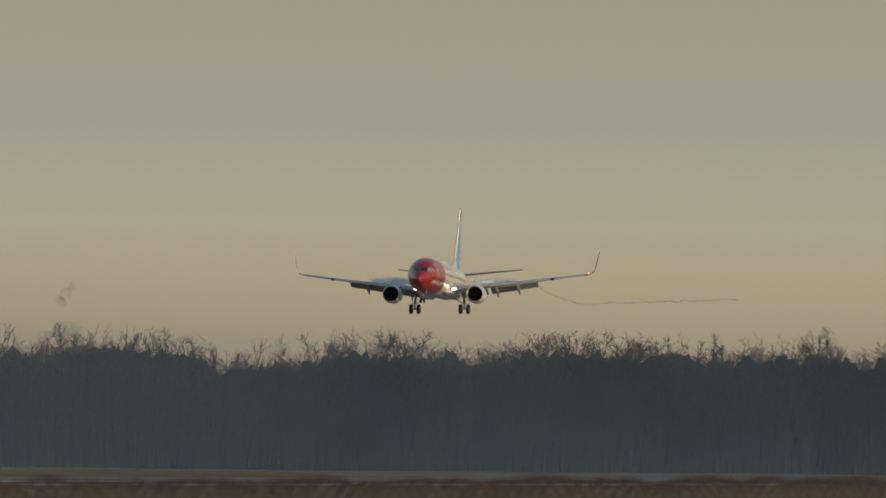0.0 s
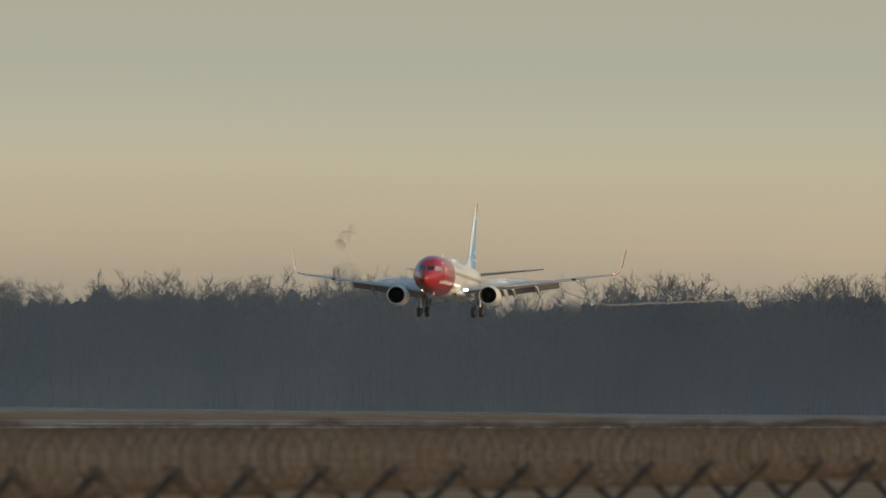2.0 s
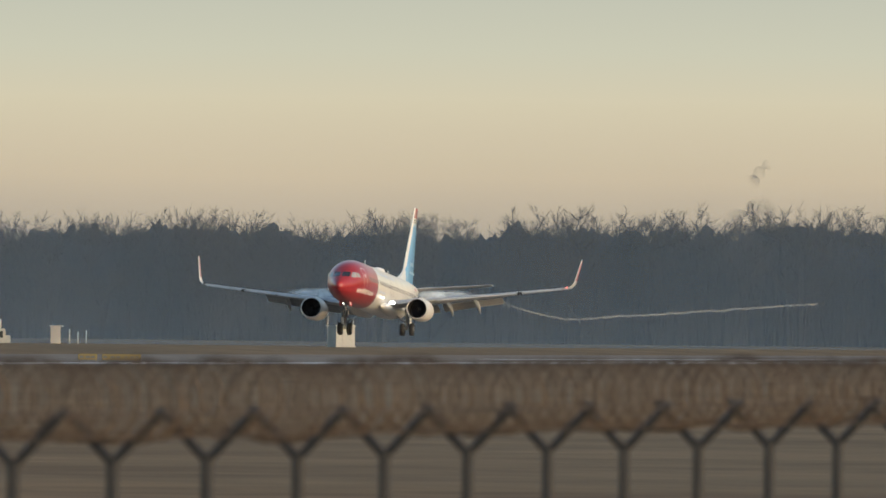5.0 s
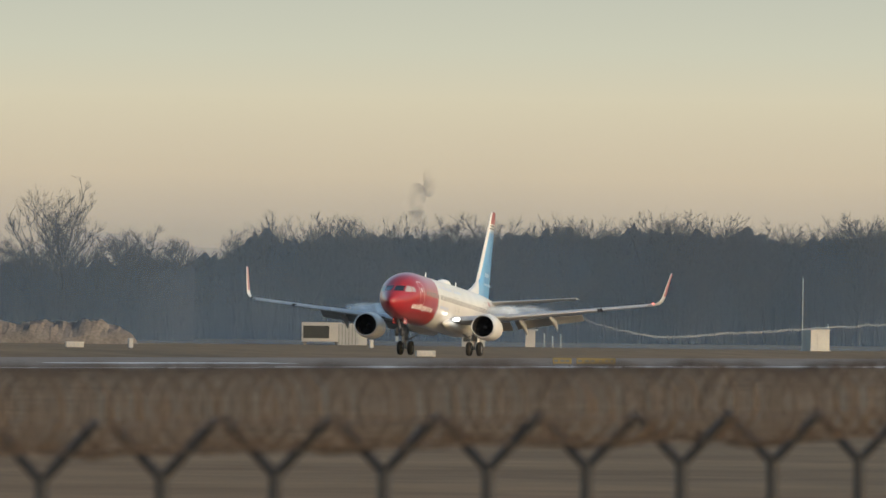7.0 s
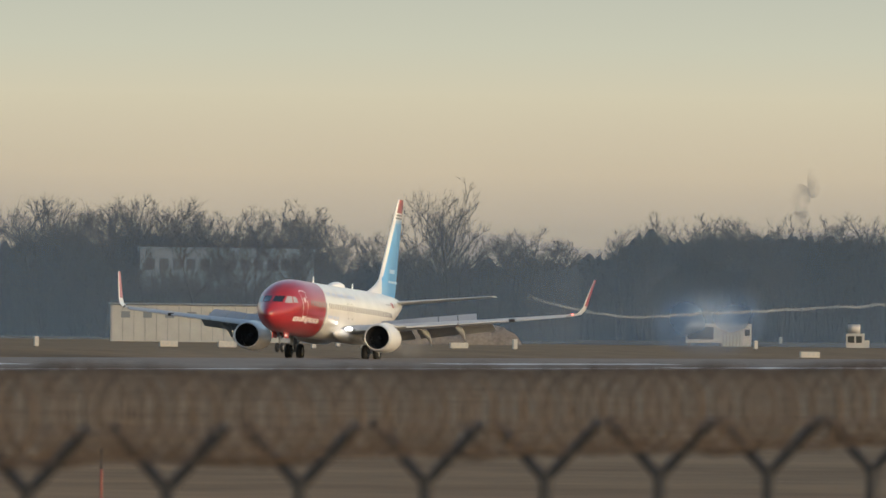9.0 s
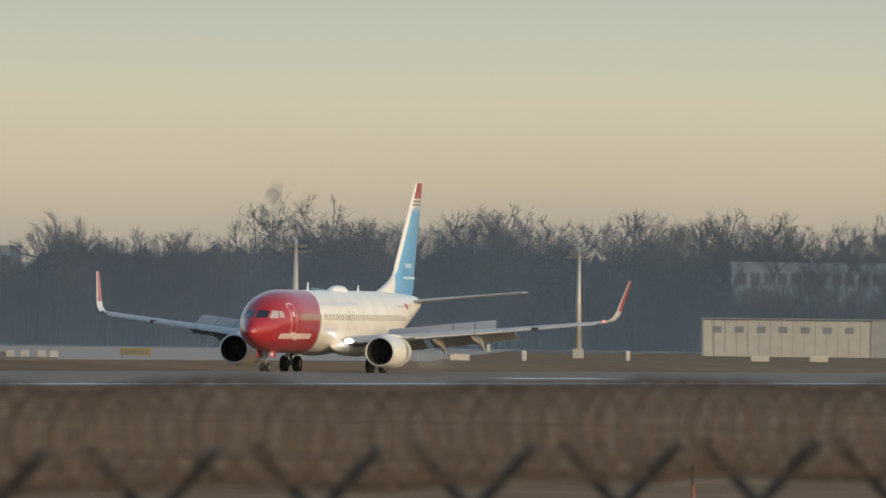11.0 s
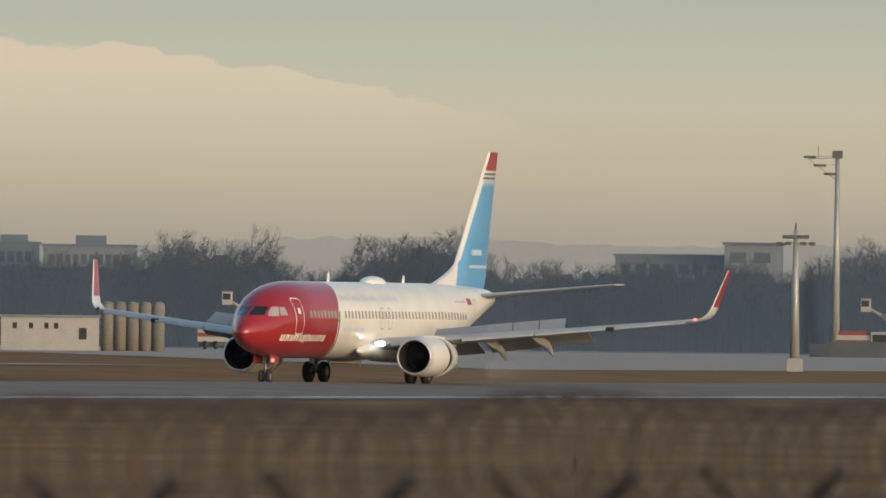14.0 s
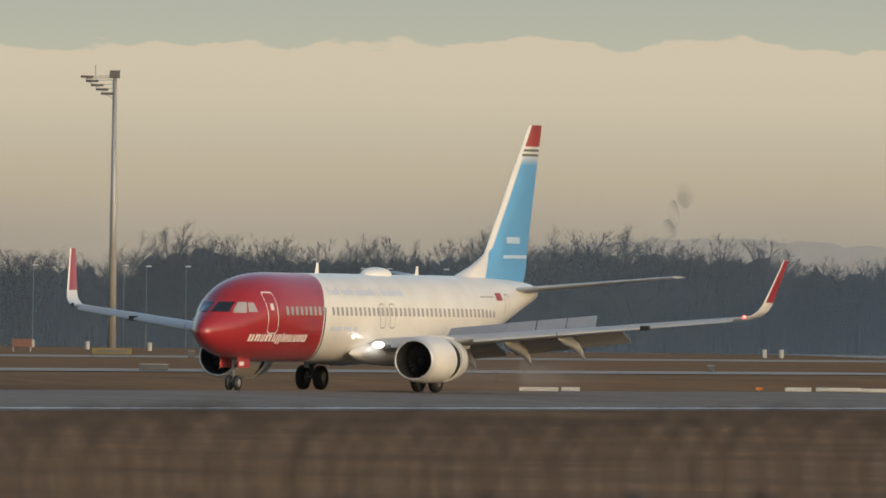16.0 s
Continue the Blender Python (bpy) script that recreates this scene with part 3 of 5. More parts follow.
HULL = ((0.0, 2.62, 2.58, 0.02), (0.1, 2.86, 2.36, 0.22), (0.3, 3.06, 2.20, 0.40), (0.7, 3.34, 2.00, 0.64), (1.2, 3.64, 1.82, 0.88), (1.8, 3.94, 1.66, 1.11), (2.6, 4.50, 1.51, 1.39), (3.6, 4.92, 1.40, 1.64),
        (5.0, 5.20, 1.32, 1.83), (6.5, 5.31, 1.30, 1.88), (9.0, 5.31, 1.30, 1.88), (24.0, 5.31, 1.30, 1.88), (26.0, 5.31, 1.36, 1.87), (28.5, 5.30, 1.75, 1.76), (31.0, 5.28, 2.40, 1.52), (33.5, 5.22, 3.12, 1.18),
        (35.5, 5.13, 3.68, 0.86), (37.0, 5.02, 4.05, 0.56), (37.8, 4.86, 4.25, 0.32), (38.0, 4.66, 4.42, 0.1))


def hull_at(s):
    """Top, bottom and half width of the fuselage s metres behind the nose."""
    for i in range(len(HULL) - 1):
        if HULL[i][0] <= s <= HULL[i + 1][0]:
            break
    a, b = HULL[i], HULL[i + 1]
    p, q = HULL[max(i - 1, 0)], HULL[min(i + 2, len(HULL) - 1)]
    d = b[0] - a[0]
    f = (s - a[0]) / d
    out = []
    for k in (1, 2, 3):
        ma = (b[k] - p[k]) / max(b[0] - p[0], 1e-6) * d
        mb = (q[k] - a[k]) / max(q[0] - a[0], 1e-6) * d
        if i == 0 or d > 8:
            ma, mb = b[k] - a[k], b[k] - a[k]
        out.append((2 * f ** 3 - 3 * f * f + 1) * a[k] + (f ** 3 - 2 * f * f + f) * ma + (3 * f * f - 2 * f ** 3) * b[k] + (f ** 3 - f * f) * mb)
    return out


def hull_x(s, z):
    t, b, w = hull_at(s)
    r = (z - (t + b) / 2) / ((t - b) / 2)
    return w * math.sqrt(max(0.0, 1 - r * r))


def fuselage():
    bm = bmesh.new()
    st = [0.0, 0.04, 0.1, 0.2, 0.3, 0.5, 0.7, 0.95, 1.2, 1.5, 1.8, 2.2, 2.6, 3.1, 3.6, 4.3, 5, 5.7, 6.5, 8, 9, 12, 16, 20, 24, 25, 26, 27.2, 28.5, 29.7, 31, 32.2, 33.5, 34.5, 35.5, 36.3, 37, 37.4, 37.8, 38.0]
    loops = []
    for s in st:
        t, b, w = hull_at(s)
        loops.append([Vector((w * math.sin(6.2832 * i / 48), NOSE + s, (t + b) / 2 + (t - b) / 2 * math.cos(6.2832 * i / 48))) for i in range(48)])
    rings(bm, loops)
    bmesh.ops.recalc_face_normals(bm, faces=bm.faces)
    return smooth(bm)


body = part("fuselage", fuselage(), HULL_P, plane, "red nose and white cabin with a dark dividing line")


def patch(sgn, s0, s1, z0, z1, n=3, lift=0.012):
    """A plate that lies on the fuselage's side."""
    bm = bmesh.new()
    loops = []
    for i in range(n + 1):
        z = z0 + (z1 - z0) * i / n
        loops.append([Vector((sgn * (hull_x(s, z) + lift), NOSE + s, z)) for s in (s0 + (s1 - s0) * j / n for j in range(n + 1))])
    rings(bm, loops, cap=False, closed=False)
    bmesh.ops.recalc_face_normals(bm, faces=bm.faces)
    return bm


def outline(sgn, s0, s1, z0, z1, r, lift=0.015):
    """A thin raised frame on the fuselage's side with rounded corners."""
    bm = bmesh.new()
    c = min(0.18, (s1 - s0) * 0.35)
    pts = []
    for (cs, cz, a0) in ((s1 - c, z1 - c, 0), (s0 + c, z1 - c, 90), (s0 + c, z0 + c, 180), (s1 - c, z0 + c, 270)):
        for k in range(4):
            a = radians(a0 + 30 * k)
            pts.append((cs + c * math.cos(a), cz + c * math.sin(a)))
    full = []
    for (s, z), (s2, z2) in zip(pts, pts[1:] + pts[:1]):
        m = max(1, int(math.hypot(s2 - s, z2 - z) / 0.3))
        full += [(s + (s2 - s) * j / m, z + (z2 - z) * j / m) for j in range(m)]
    ctr = ((s0 + s1) / 2, (z0 + z1) / 2)
    inner, outer = [], []
    for s, z in full:
        d = Vector((s - ctr[0], z - ctr[1])).normalized() * r
        outer.append(Vector((sgn * (hull_x(s, z) + lift), NOSE + s, z)))
        s2, z2 = s - d.x, z - d.y
        inner.append(Vector((sgn * (hull_x(s2, z2) + lift), NOSE + s2, z2)))
    rings(bm, [inner, outer], cap=False)
    bmesh.ops.recalc_face_normals(bm, faces=bm.faces)
    return bm


# cockpit panes follow the bend of the nose
def windscreen(sgn, z0, z1, f0, f1, s_end):
    bm = bmesh.new()
    loops = []
    for i in range(5):
        z = z0 + (z1 - z0) * i / 4
        s_min = next(s / 200 for s in range(40, 900) if hull_at(s / 200)[0] >= z)
        row = []
        for j in range(6):
            f = f0 + (f1 - f0) * j / 5
            s = s_min + (s_end - s_min) * f * f
            row.append(Vector((sgn * (hull_x(s, z) + 0.012), NOSE + s - 0.014, z + 0.01)))
        loops.append(row)
    rings(bm, loops, cap=False, closed=False)
    bmesh.ops.recalc_face_normals(bm, faces=bm.faces)
    return smooth(bm)


for sgn in (1, -1):
    part("windscreen", windscreen(sgn, 3.52, 3.96, 0.05, 0.56, 2.9), GLASS_M, body, "dark cockpit windscreen")
    part("cockpit_window", windscreen(sgn, 3.48, 3.96, 0.63, 0.86, 2.9), SHEEN_PANE_M, body, "cockpit side window with a painted pale sky reflection")
    part("cockpit_window", windscreen(sgn, 3.52, 3.94, 0.89, 1.04, 2.9), SHEEN_PANE_M, body, "cockpit side window with a painted pale sky reflection")
    part("door_outline", outline(sgn, 3.75, 4.62, 2.55, 4.45, 0.07), FRAME_M, body, "white outline of the cabin door")
    part("door_window", patch(sgn, 4.06, 4.32, 3.62, 3.92), FRAME_M, body)
    part("door_outline", outline(sgn, 31.2, 31.9, 3.1, 4.5, 0.05), SEAM_M, body)
    for s in (15.85, 16.95):
        part("exit_outline", outline(sgn, s, s + 0.62, 2.85, 4.0, 0.06), SEAM_M, body, "grey outline of the overwing exit")
    # the maker's lettering on the nose becomes plain bars
    s = 2.55
    for k, w in enumerate((0.42, 0.4, 0.3, 0.55, 0.36, 0.42, 0.16, 0.36, 0.42, 0.12, 0.36, 0.4, 0.55)):
        strokes = ((0, 0.36), (0.54, 0.9)) if w > 0.2 else ((0, 0.9),)
        for f0, f1 in strokes:
            part("nose_bar", patch(sgn, s + w * f0, s + w * f1, 2.22 - (0.1 if k == 5 else 0), 2.54 + (0.06 if k == 6 else 0), 2), LETTER_W, body)
        if w > 0.2:
            part("nose_bar", patch(sgn, s + w * 0.36, s + w * 0.54, 2.46 if k % 2 else 2.22, 2.54 if k % 2 else 2.30, 2), LETTER_W, body)
        s += w + 0.055
    s = 10.6
    for k, n_letters in enumerate((5, 5, 8, 1, 9)):
        for j in range(n_letters):
            w = (0.24, 0.2, 0.26, 0.14, 0.22)[(j * 3 + k) % 5]
            part("roof_bar", patch(sgn, s, s + w, 4.34, 4.58 + (0.1 if (j + k) % 4 == 0 else 0), 2), LETTER_B, body)
            s += w + 0.06
        s += 0.24
    for s, w in ((10.3, 1.3), (11.8, 0.9), (12.9, 0.5)):
        part("side_bar", patch(sgn, s, s + w, 2.72, 2.92, 2), LETTER_B, body)
    part("flag", patch(sgn, 30.1, 30.9, 4.2, 4.55, 2), RED_M, body, "small red and white flag")
    part("flag_bar", patch(sgn, 28.0, 29.8, 4.33, 4.39, 2), SEAM_M, body)

bm = patch(1, 8.0, 8.27, 3.42, 3.80, 2)
bmesh.ops.translate(bm, verts=bm.verts, vec=(0, -(NOSE + 8.135), 0))
pane = None
for sgn in (1, -1):
    for k in range(48):
        s = 5.5 + k * 0.508
        if k == 9:
            continue
        t, b, w = hull_at(s)
        if pane is None:
            pane = part("cabin_window", bm, SHEEN_PANE_M, body)
            o = pane
        else:
            o = new("cabin_window", pane.data)
            o.parent = body
        o.location = (sgn * (hull_x(s, 3.61) - hull_x(8.0, 3.61)), NOSE + s, 0)
        if sgn < 0:
            o.rotation_euler = (0, 0, math.pi)

# aerials and the dome on the roof
for s, h in ((12.6, 0.5), (24.0, 0.4)):
    bm = bmesh.new()
    rings(bm, [[Vector((v, NOSE + s + u, 5.25)) for u, v in ((0, 0), (0.22, 0.03), (0.5, 0), (0.22, -0.03))], [Vector((v, NOSE + s + 0.22 + u, 5.3 + h)) for u, v in ((0, 0), (0.1, 0.015), (0.2, 0), (0.1, -0.015))]])
    part("aerial", bm, WHITE, body)
bm = bmesh.new()
bmesh.ops.create_uvsphere(bm, u_segments=20, v_segments=12, radius=1.0, matrix=Matrix.Translation((0, NOSE + 19.6, 5.28)) @ Matrix.Diagonal((0.55, 1.35, 0.36, 1)))
part("aerial_dome", smooth(bm), WHITE, body, "white streamlined dome on the roof")


def foil(chord, thick, n=10):
    """Closed aerofoil, front at 0."""
    up, lo = [], []
    for i in range(n + 1):
        x = (1 - math.cos(math.pi * i / n)) / 2
        t = 5 * thick * (0.2969 * math.sqrt(x) - 0.126 * x - 0.3516 * x * x + 0.2843 * x ** 3 - 0.1036 * x ** 4)
        up.append((x * chord, t * chord * 1.1)), lo.append((x * chord, -t * chord * 0.9))
    return up[::-1] + lo[1:-1]


def surface(stations, thick=0.11, droop=0.0):
    """Wing-like body. stations: (x, front y, chord, z, lean in degrees)."""
    bm = bmesh.new()
    loops = []
    for x, le, c, z, lean in stations:
        loops.append([Vector((x - v * math.sin(radians(lean)), le + u, z + v * math.cos(radians(lean)) - droop * u)) for u, v in foil(c, thick)])
    rings(bm, loops)
    bmesh.ops.recalc_face_normals(bm, faces=bm.faces)
    return smooth(bm, 50)


def wing_at(x):
    """Front, rear and height of the wing x metres from the middle."""
    pts = ((1.2, -4.1, 2.9, 2.02), (5.6, -1.75, 2.75, 2.40), (11.0, 1.1, 4.0, 2.92), (16.6, 3.95, 5.55, 3.50))
    for a, b in zip(pts, pts[1:]):
        if a[0] <= x <= b[0]:
            f = (x - a[0]) / (b[0] - a[0])
            return [a[k] + (b[k] - a[k]) * f for k in (1, 2, 3)]


WINGS, SPOILERS, SLEEVES, MAIN_GEAR = [], [], [], []
for sgn in (1, -1):
    def st(*rows):
        return [(sgn * x, le, c, z, sgn * l) for x, le, c, z, l in rows]

    wing = part("wing", surface(st((1.2, -4.1, 6.4, 2.02, 0), (5.6, -1.75, 4.2, 2.40, 6), (11, 1.1, 2.75, 2.92, 6), (16.6, 3.95, 1.55, 3.50, 6))), WING_M, plane, "pale grey swept wing")
    WINGS.append((wing, sgn))
    part("winglet", surface(st((16.6, 3.95, 1.55, 3.50, 6), (17.0, 4.2, 1.4, 3.60, 25), (17.25, 4.45, 1.25, 3.85, 55), (17.38, 4.72, 1.15, 4.15, 78), (17.85, 6.0, 0.6, 6.15, 80)), 0.075), WINGLET_P, wing, "upswept white winglet with red faces")
    # slats drooped before the front edge
    for x0, x1 in ((2.6, 4.0), (5.9, 9.2), (9.3, 12.6), (12.85, 16.3)):
        rows = []
        for x in (x0, x1):
            f, r, z = wing_at(x)
            c = 0.16 * (r - f) + 0.15
            rows.append((sgn * x, f - 0.28, c, z - 0.12, sgn * 6))
        part("slat", surface(rows, 0.22, -0.35), WING_M, wing)
    # black box put in for the shaded gap between two slats
    bm = bmesh.new()
    f, r, z = wing_at(12.72)
    box(bm, sgn * 12.72 - 0.12, sgn * 12.72 + 0.3, f - 0.30, f + 0.05, z - 0.2, z + 0.02)
    part("slat_gap_shade", bm, BLACK_M, wing)
    # flaps lowered behind the rear edge, in two rows
    for x0, x1 in ((2.1, 5.2), (5.6, 10.9)):
        for k, (gap, c, drop, tilt) in enumerate(((-0.3, 1.1, -0.08, 0.38), (0.55, 0.48, -0.40, 0.6))):
            rows = []
            for x in (x0, x1):
                f, r, z = wing_at(x)
                g = 1.0 if x < 6 else 0.8
                rows.append((sgn * x, r + gap * g, c * g, z + drop * g - 0.02, sgn * 5))
            part("flap", surface(rows, 0.12, tilt), FLAP_M, wing, "lowered grey landing flap")
    for x in (3.6, 6.3, 8.7):
        f, r, z = wing_at(x)
        bm = bmesh.new()
        loops = []
        for u, w, dz in ((-2.1, 0.03, -0.2), (-1.4, 0.15, -0.3), (-0.6, 0.19, -0.36), (0.1, 0.18, -0.55), (0.7, 0.12, -0.88), (1.15, 0.02, -1.2)):
            loops.append([Vector((sgn * x + w * math.cos(a), r + u, z + dz + 1.35 * w * math.sin(a))) for a in (6.2832 * i / 12 for i in range(12))])
        rings(bm, loops)
        part("flap_fairing", smooth(bm), WING_M, wing, "pointed fairing under the flap")
    for x0, x1 in ((3.0, 4.4), (4.42, 5.98), (6.0, 7.34), (7.36, 8.7), (8.72, 10.06)):
        bm = bmesh.new()
        m = (x0 + x1) / 2
        f, r, z = wing_at(m)
        box(bm, x0 - m, x1 - m, 0, 1.0, -0.02, 0.02)
        sp = part("spoiler", bm, SPOIL_M, wing, "hinged pale grey spoiler panel")
        fa, ra, za = wing_at(x0)
        fb, rb, zb = wing_at(x1)
        turn = math.degrees(math.atan2(rb - ra, x1 - x0))
        roll = -math.degrees(math.atan2(zb - za, x1 - x0))
        SPOILERS.append((sp, (sgn * m, r - 1.25, z + 0.17), sgn * turn, sgn * roll))
    bm = bmesh.new()
    bmesh.ops.create_uvsphere(bm, u_segments=10, v_segments=6, radius=0.085, matrix=Matrix.Translation((sgn * 16.75, 4.0, 3.56)))
    part("wingtip_light", bm, RED_LAMP if sgn > 0 else GLASS_M, wing, "red wingtip light" if sgn > 0 else "")
    # fairing from wing to body, and the lights in its front
    bm = bmesh.new()
    loops = []
    for y, w, h in ((-5.6, 0.05, 0.05), (-4.8, 0.35, 0.3), (-3.2, 0.62, 0.52), (0, 0.78, 0.62), (3.5, 0.6, 0.5), (5.6, 0.1, 0.1)):
        loops.append([Vector((sgn * (1.45 + w * math.cos(a)), y, 1.72 + h * math.sin(a))) for a in (6.2832 * i / 16 for i in range(16))])
    rings(bm, loops)
    part("wing_root", smooth(bm), HULL_P, plane)
    bm = bmesh.new()
    bmesh.ops.create_uvsphere(bm, u_segments=12, v_segments=8, radius=1, matrix=Matrix.Translation((sgn * 2.2, -4.12, 2.12)) @ Matrix.Diagonal((0.30, 0.16, 0.15, 1)))
    part("landing_light", smooth(bm), LANDING_M, plane, "bright landing light")
    bm = bmesh.new()
    bmesh.ops.create_uvsphere(bm, u_segments=10, v_segments=6, radius=1, matrix=Matrix.Translation((sgn * 1.74, -5.9, 2.46)) @ Matrix.Diagonal((0.06, 0.12, 0.09, 1)))
    part("turnoff_light", smooth(bm), DIM_M, plane, "small warm light")
    # engine
    EX, EY, EZ = sgn * 4.83, -6.2, 1.46

    def ring_z(r, s, flat=0.95):
        return [Vector((EX + r * math.sin(a), EY + s, EZ + r * math.cos(a) * (flat if math.cos(a) < 0 else 1))) for a in (6.2832 * i / 36 for i in range(36))]

    bm = bmesh.new()
    rings(bm, [ring_z(0.89, 0.0), ring_z(0.93, 0.03), ring_z(0.98, 0.16), ring_z(1.02, 0.42), ring_z(1.06, 0.9), ring_z(1.08, 1.5), ring_z(1.07, 2.3), ring_z(1.05, 2.62), ring_z(0.95, 2.62)], cap=False)
    bmesh.ops.recalc_face_normals(bm, faces=bm.faces)
    cowl = part("engine", smooth(bm, 60), NACELLE_M, plane, "white engine cowl with a metal intake lip")
    bm = bmesh.new()
    rings(bm, [ring_z(0.862, 0.05), ring_z(0.892, -0.008), ring_z(0.935, 0.022), ring_z(0.987, 0.15), ring_z(1.012, 0.3)], cap=False)
    part("intake_lip", smooth(bm, 60), LIP_M, cowl, "polished metal intake lip")
    bm = bmesh.new()
    rings(bm, [ring_z(0.862, 0.05), ring_z(0.83, 0.2), ring_z(0.81, 0.42), ring_z(0.78, 1.0, 1.0), ring_z(0.78, 1.25, 1.0)], cap=False)
    part("intake_duct", smooth(bm), BLACK_M, cowl)
    for k in range(24):
        bm = bmesh.new()
        a = 6.2832 * k / 24
        ca, sa = math.sin(a), math.cos(a)
        ta, tb = math.cos(a), -math.sin(a)
        vs = [bm.verts.new((EX + ca * r + ta * o, EY + 1.05 + dy, EZ + sa * r + tb * o)) for r, o, dy in ((0.2, -0.06, 0), (0.77, -0.11, 0), (0.77, 0.07, 0.14), (0.2, 0.05, 0.14))]
        bm.faces.new(vs)
        part("fan_blade", bm, FAN_M, cowl)
    bm = bmesh.new()
    rings(bm, [ring_z(0.01, 0.7, 1), ring_z(0.14, 0.85, 1), ring_z(0.22, 1.1, 1), ring_z(0.22, 1.2, 1)])
    part("spinner", smooth(bm), FAN_M, cowl)
    bm = bmesh.new()
    rings(bm, [ring_z(0.92, 2.4), ring_z(0.9, 3.3), ring_z(0.6, 3.9), ring_z(0.42, 4.6), ring_z(0.30, 5.0), ring_z(0.05, 5.5)])
    part("core_nozzle", smooth(bm), BLACK_M, cowl, "dark engine core and nozzle")
    bm = bmesh.new()
    rings(bm, [ring_z(0.94, 2.64), ring_z(1.045, 2.64), ring_z(1.0, 3.1), ring_z(0.90, 3.65), ring_z(0.86, 3.7), ring_z(0.84, 3.3)], cap=False)
    bmesh.ops.recalc_face_normals(bm, faces=bm.faces)
    SLEEVES.append(part("reverser_sleeve", smooth(bm, 60), NACELLE_M, cowl, "white sleeve that slides back for reverse thrust"))
    bm = bmesh.new()
    loops = []
    for y, w, z0, z1 in ((EY + 0.9, 0.03, 2.42, 2.50), (EY + 2.0, 0.16, 2.3, 2.62), (EY + 4.6, 0.2, 2.0, 2.5), (EY + 6.4, 0.05, 2.0, 2.2)):
        loops.append([Vector((EX + u * w, y, z0 if v < 0 else z1)) for u, v in ((-1, -1), (1, -1), (1, 1), (-1, 1))])
    rings(bm, loops)
    part("pylon", bm, NACELLE_M, cowl)
    # main undercarriage
    bm = bmesh.new()
    rod(bm, (sgn * 2.86, 0, 0.5), (sgn * 2.86, 0.05, 1.25), 0.085, n=12)
    rod(bm, (sgn * 2.86, 0.05, 1.2), (sgn * 2.7, 0.15, 2.3), 0.14, n=12)
    rod(bm, (sgn * 2.86, 0.1, 1.1), (sgn * 1.6, 0.2, 1.9), 0.06, n=8)
    rod(bm, (sgn * 2.86 - 0.5, 0, 0.56), (sgn * 2.86 + 0.5, 0, 0.56), 0.07, n=10)
    rod(bm, (sgn * 2.86, -0.12, 0.75), (sgn * 2.86, -0.3, 1.2), 0.03, n=6)
    strut = part("main_gear", smooth(bm), STRUT_M, plane, "grey main undercarriage leg")
    MAIN_GEAR.append(strut)
    bm = bmesh.new()
    box(bm, sgn * 3.12, sgn * 3.12 + 0.04, -0.35, 0.5, 1.0, 1.95, 0.01)
    part("gear_door", bm, HULL_P, strut, "white undercarriage door")
    for k in (-0.43, 0.43):
        bm = bmesh.new()
        cx = sgn * 2.86 + k
        loops = []
        for w, r in ((-0.2, 0.33), (-0.2, 0.47), (-0.15, 0.54), (-0.05, 0.565), (0.05, 0.565), (0.15, 0.54), (0.2, 0.47), (0.2, 0.33)):
            loops.append([Vector((cx + w, r * math.cos(a), 0.56 + r * math.sin(a))) for a in (6.2832 * i / 28 for i in range(28))])
        rings(bm, loops, cap=False)
        wheel = part("main_wheel", smooth(bm, 50), DARK, strut, "black main wheel tyre")
        bm = bmesh.new()
        rod(bm, (cx - 0.16, 0, 0.56), (cx + 0.16, 0, 0.56), 0.335, n=20)
        part("rim", smooth(bm), HUB_M, strut)
    part("tailplane", surface(st((0.3, NOSE + 33.1, 4.3, 4.62, 0), (7.17, NOSE + 37.6, 1.6, 5.42, 7)), 0.065), WING_M, plane, "grey tailplane")

# fin with its long root fillet
bm = bmesh.new()
loops = []
for z, le, te in ((4.9, 27.6, 36.7), (5.35, 28.9, 36.95), (5.75, 30.5, 37.1), (6.05, 31.4, 37.12), (6.35, 32.15, 37.15), (8.0, 33.5, 37.55), (10.0, 35.15, 38.05), (12.1, 36.9, 38.6), (12.38, 37.2, 38.66)):
    loops.append([Vector((v, NOSE + le + u, z)) for u, v in foil(te - le, 0.085 if z < 6.2 else 0.10)])
rings(bm, loops)
bmesh.ops.recalc_face_normals(bm, faces=bm.faces)
fin = part("fin", smooth(bm, 50), FIN_P, plane, "blue fin with white front edge and red top")
for z, s0, widths in ((6.85, 34.1, (0.2, 0.2, 0.08, 0.18, 0.2, 0.12, 0.3)), (6.15, 33.75, (0.14, 0.14, 0.06, 0.1, 0.14, 0.2, 0.14, 0.1, 0.1, 0.14, 0.14, 0.06, 0.06, 0.14, 0.14, 0.1, 0.14))):
    s = s0
    for w in widths:
        for sgn in (1, -1):
            bm = bmesh.new()
            x = 0.30 - 0.012 * (s - s0) * 8 * 0.5
            box(bm, min(sgn * 0.05, sgn * x), max(sgn * 0.05, sgn * x), NOSE + s, NOSE + s + w, z, z + (0.3 if z > 6.5 else 0.16))
            part("fin_bar", bm, LETTER_F, fin)
        s += w + 0.06

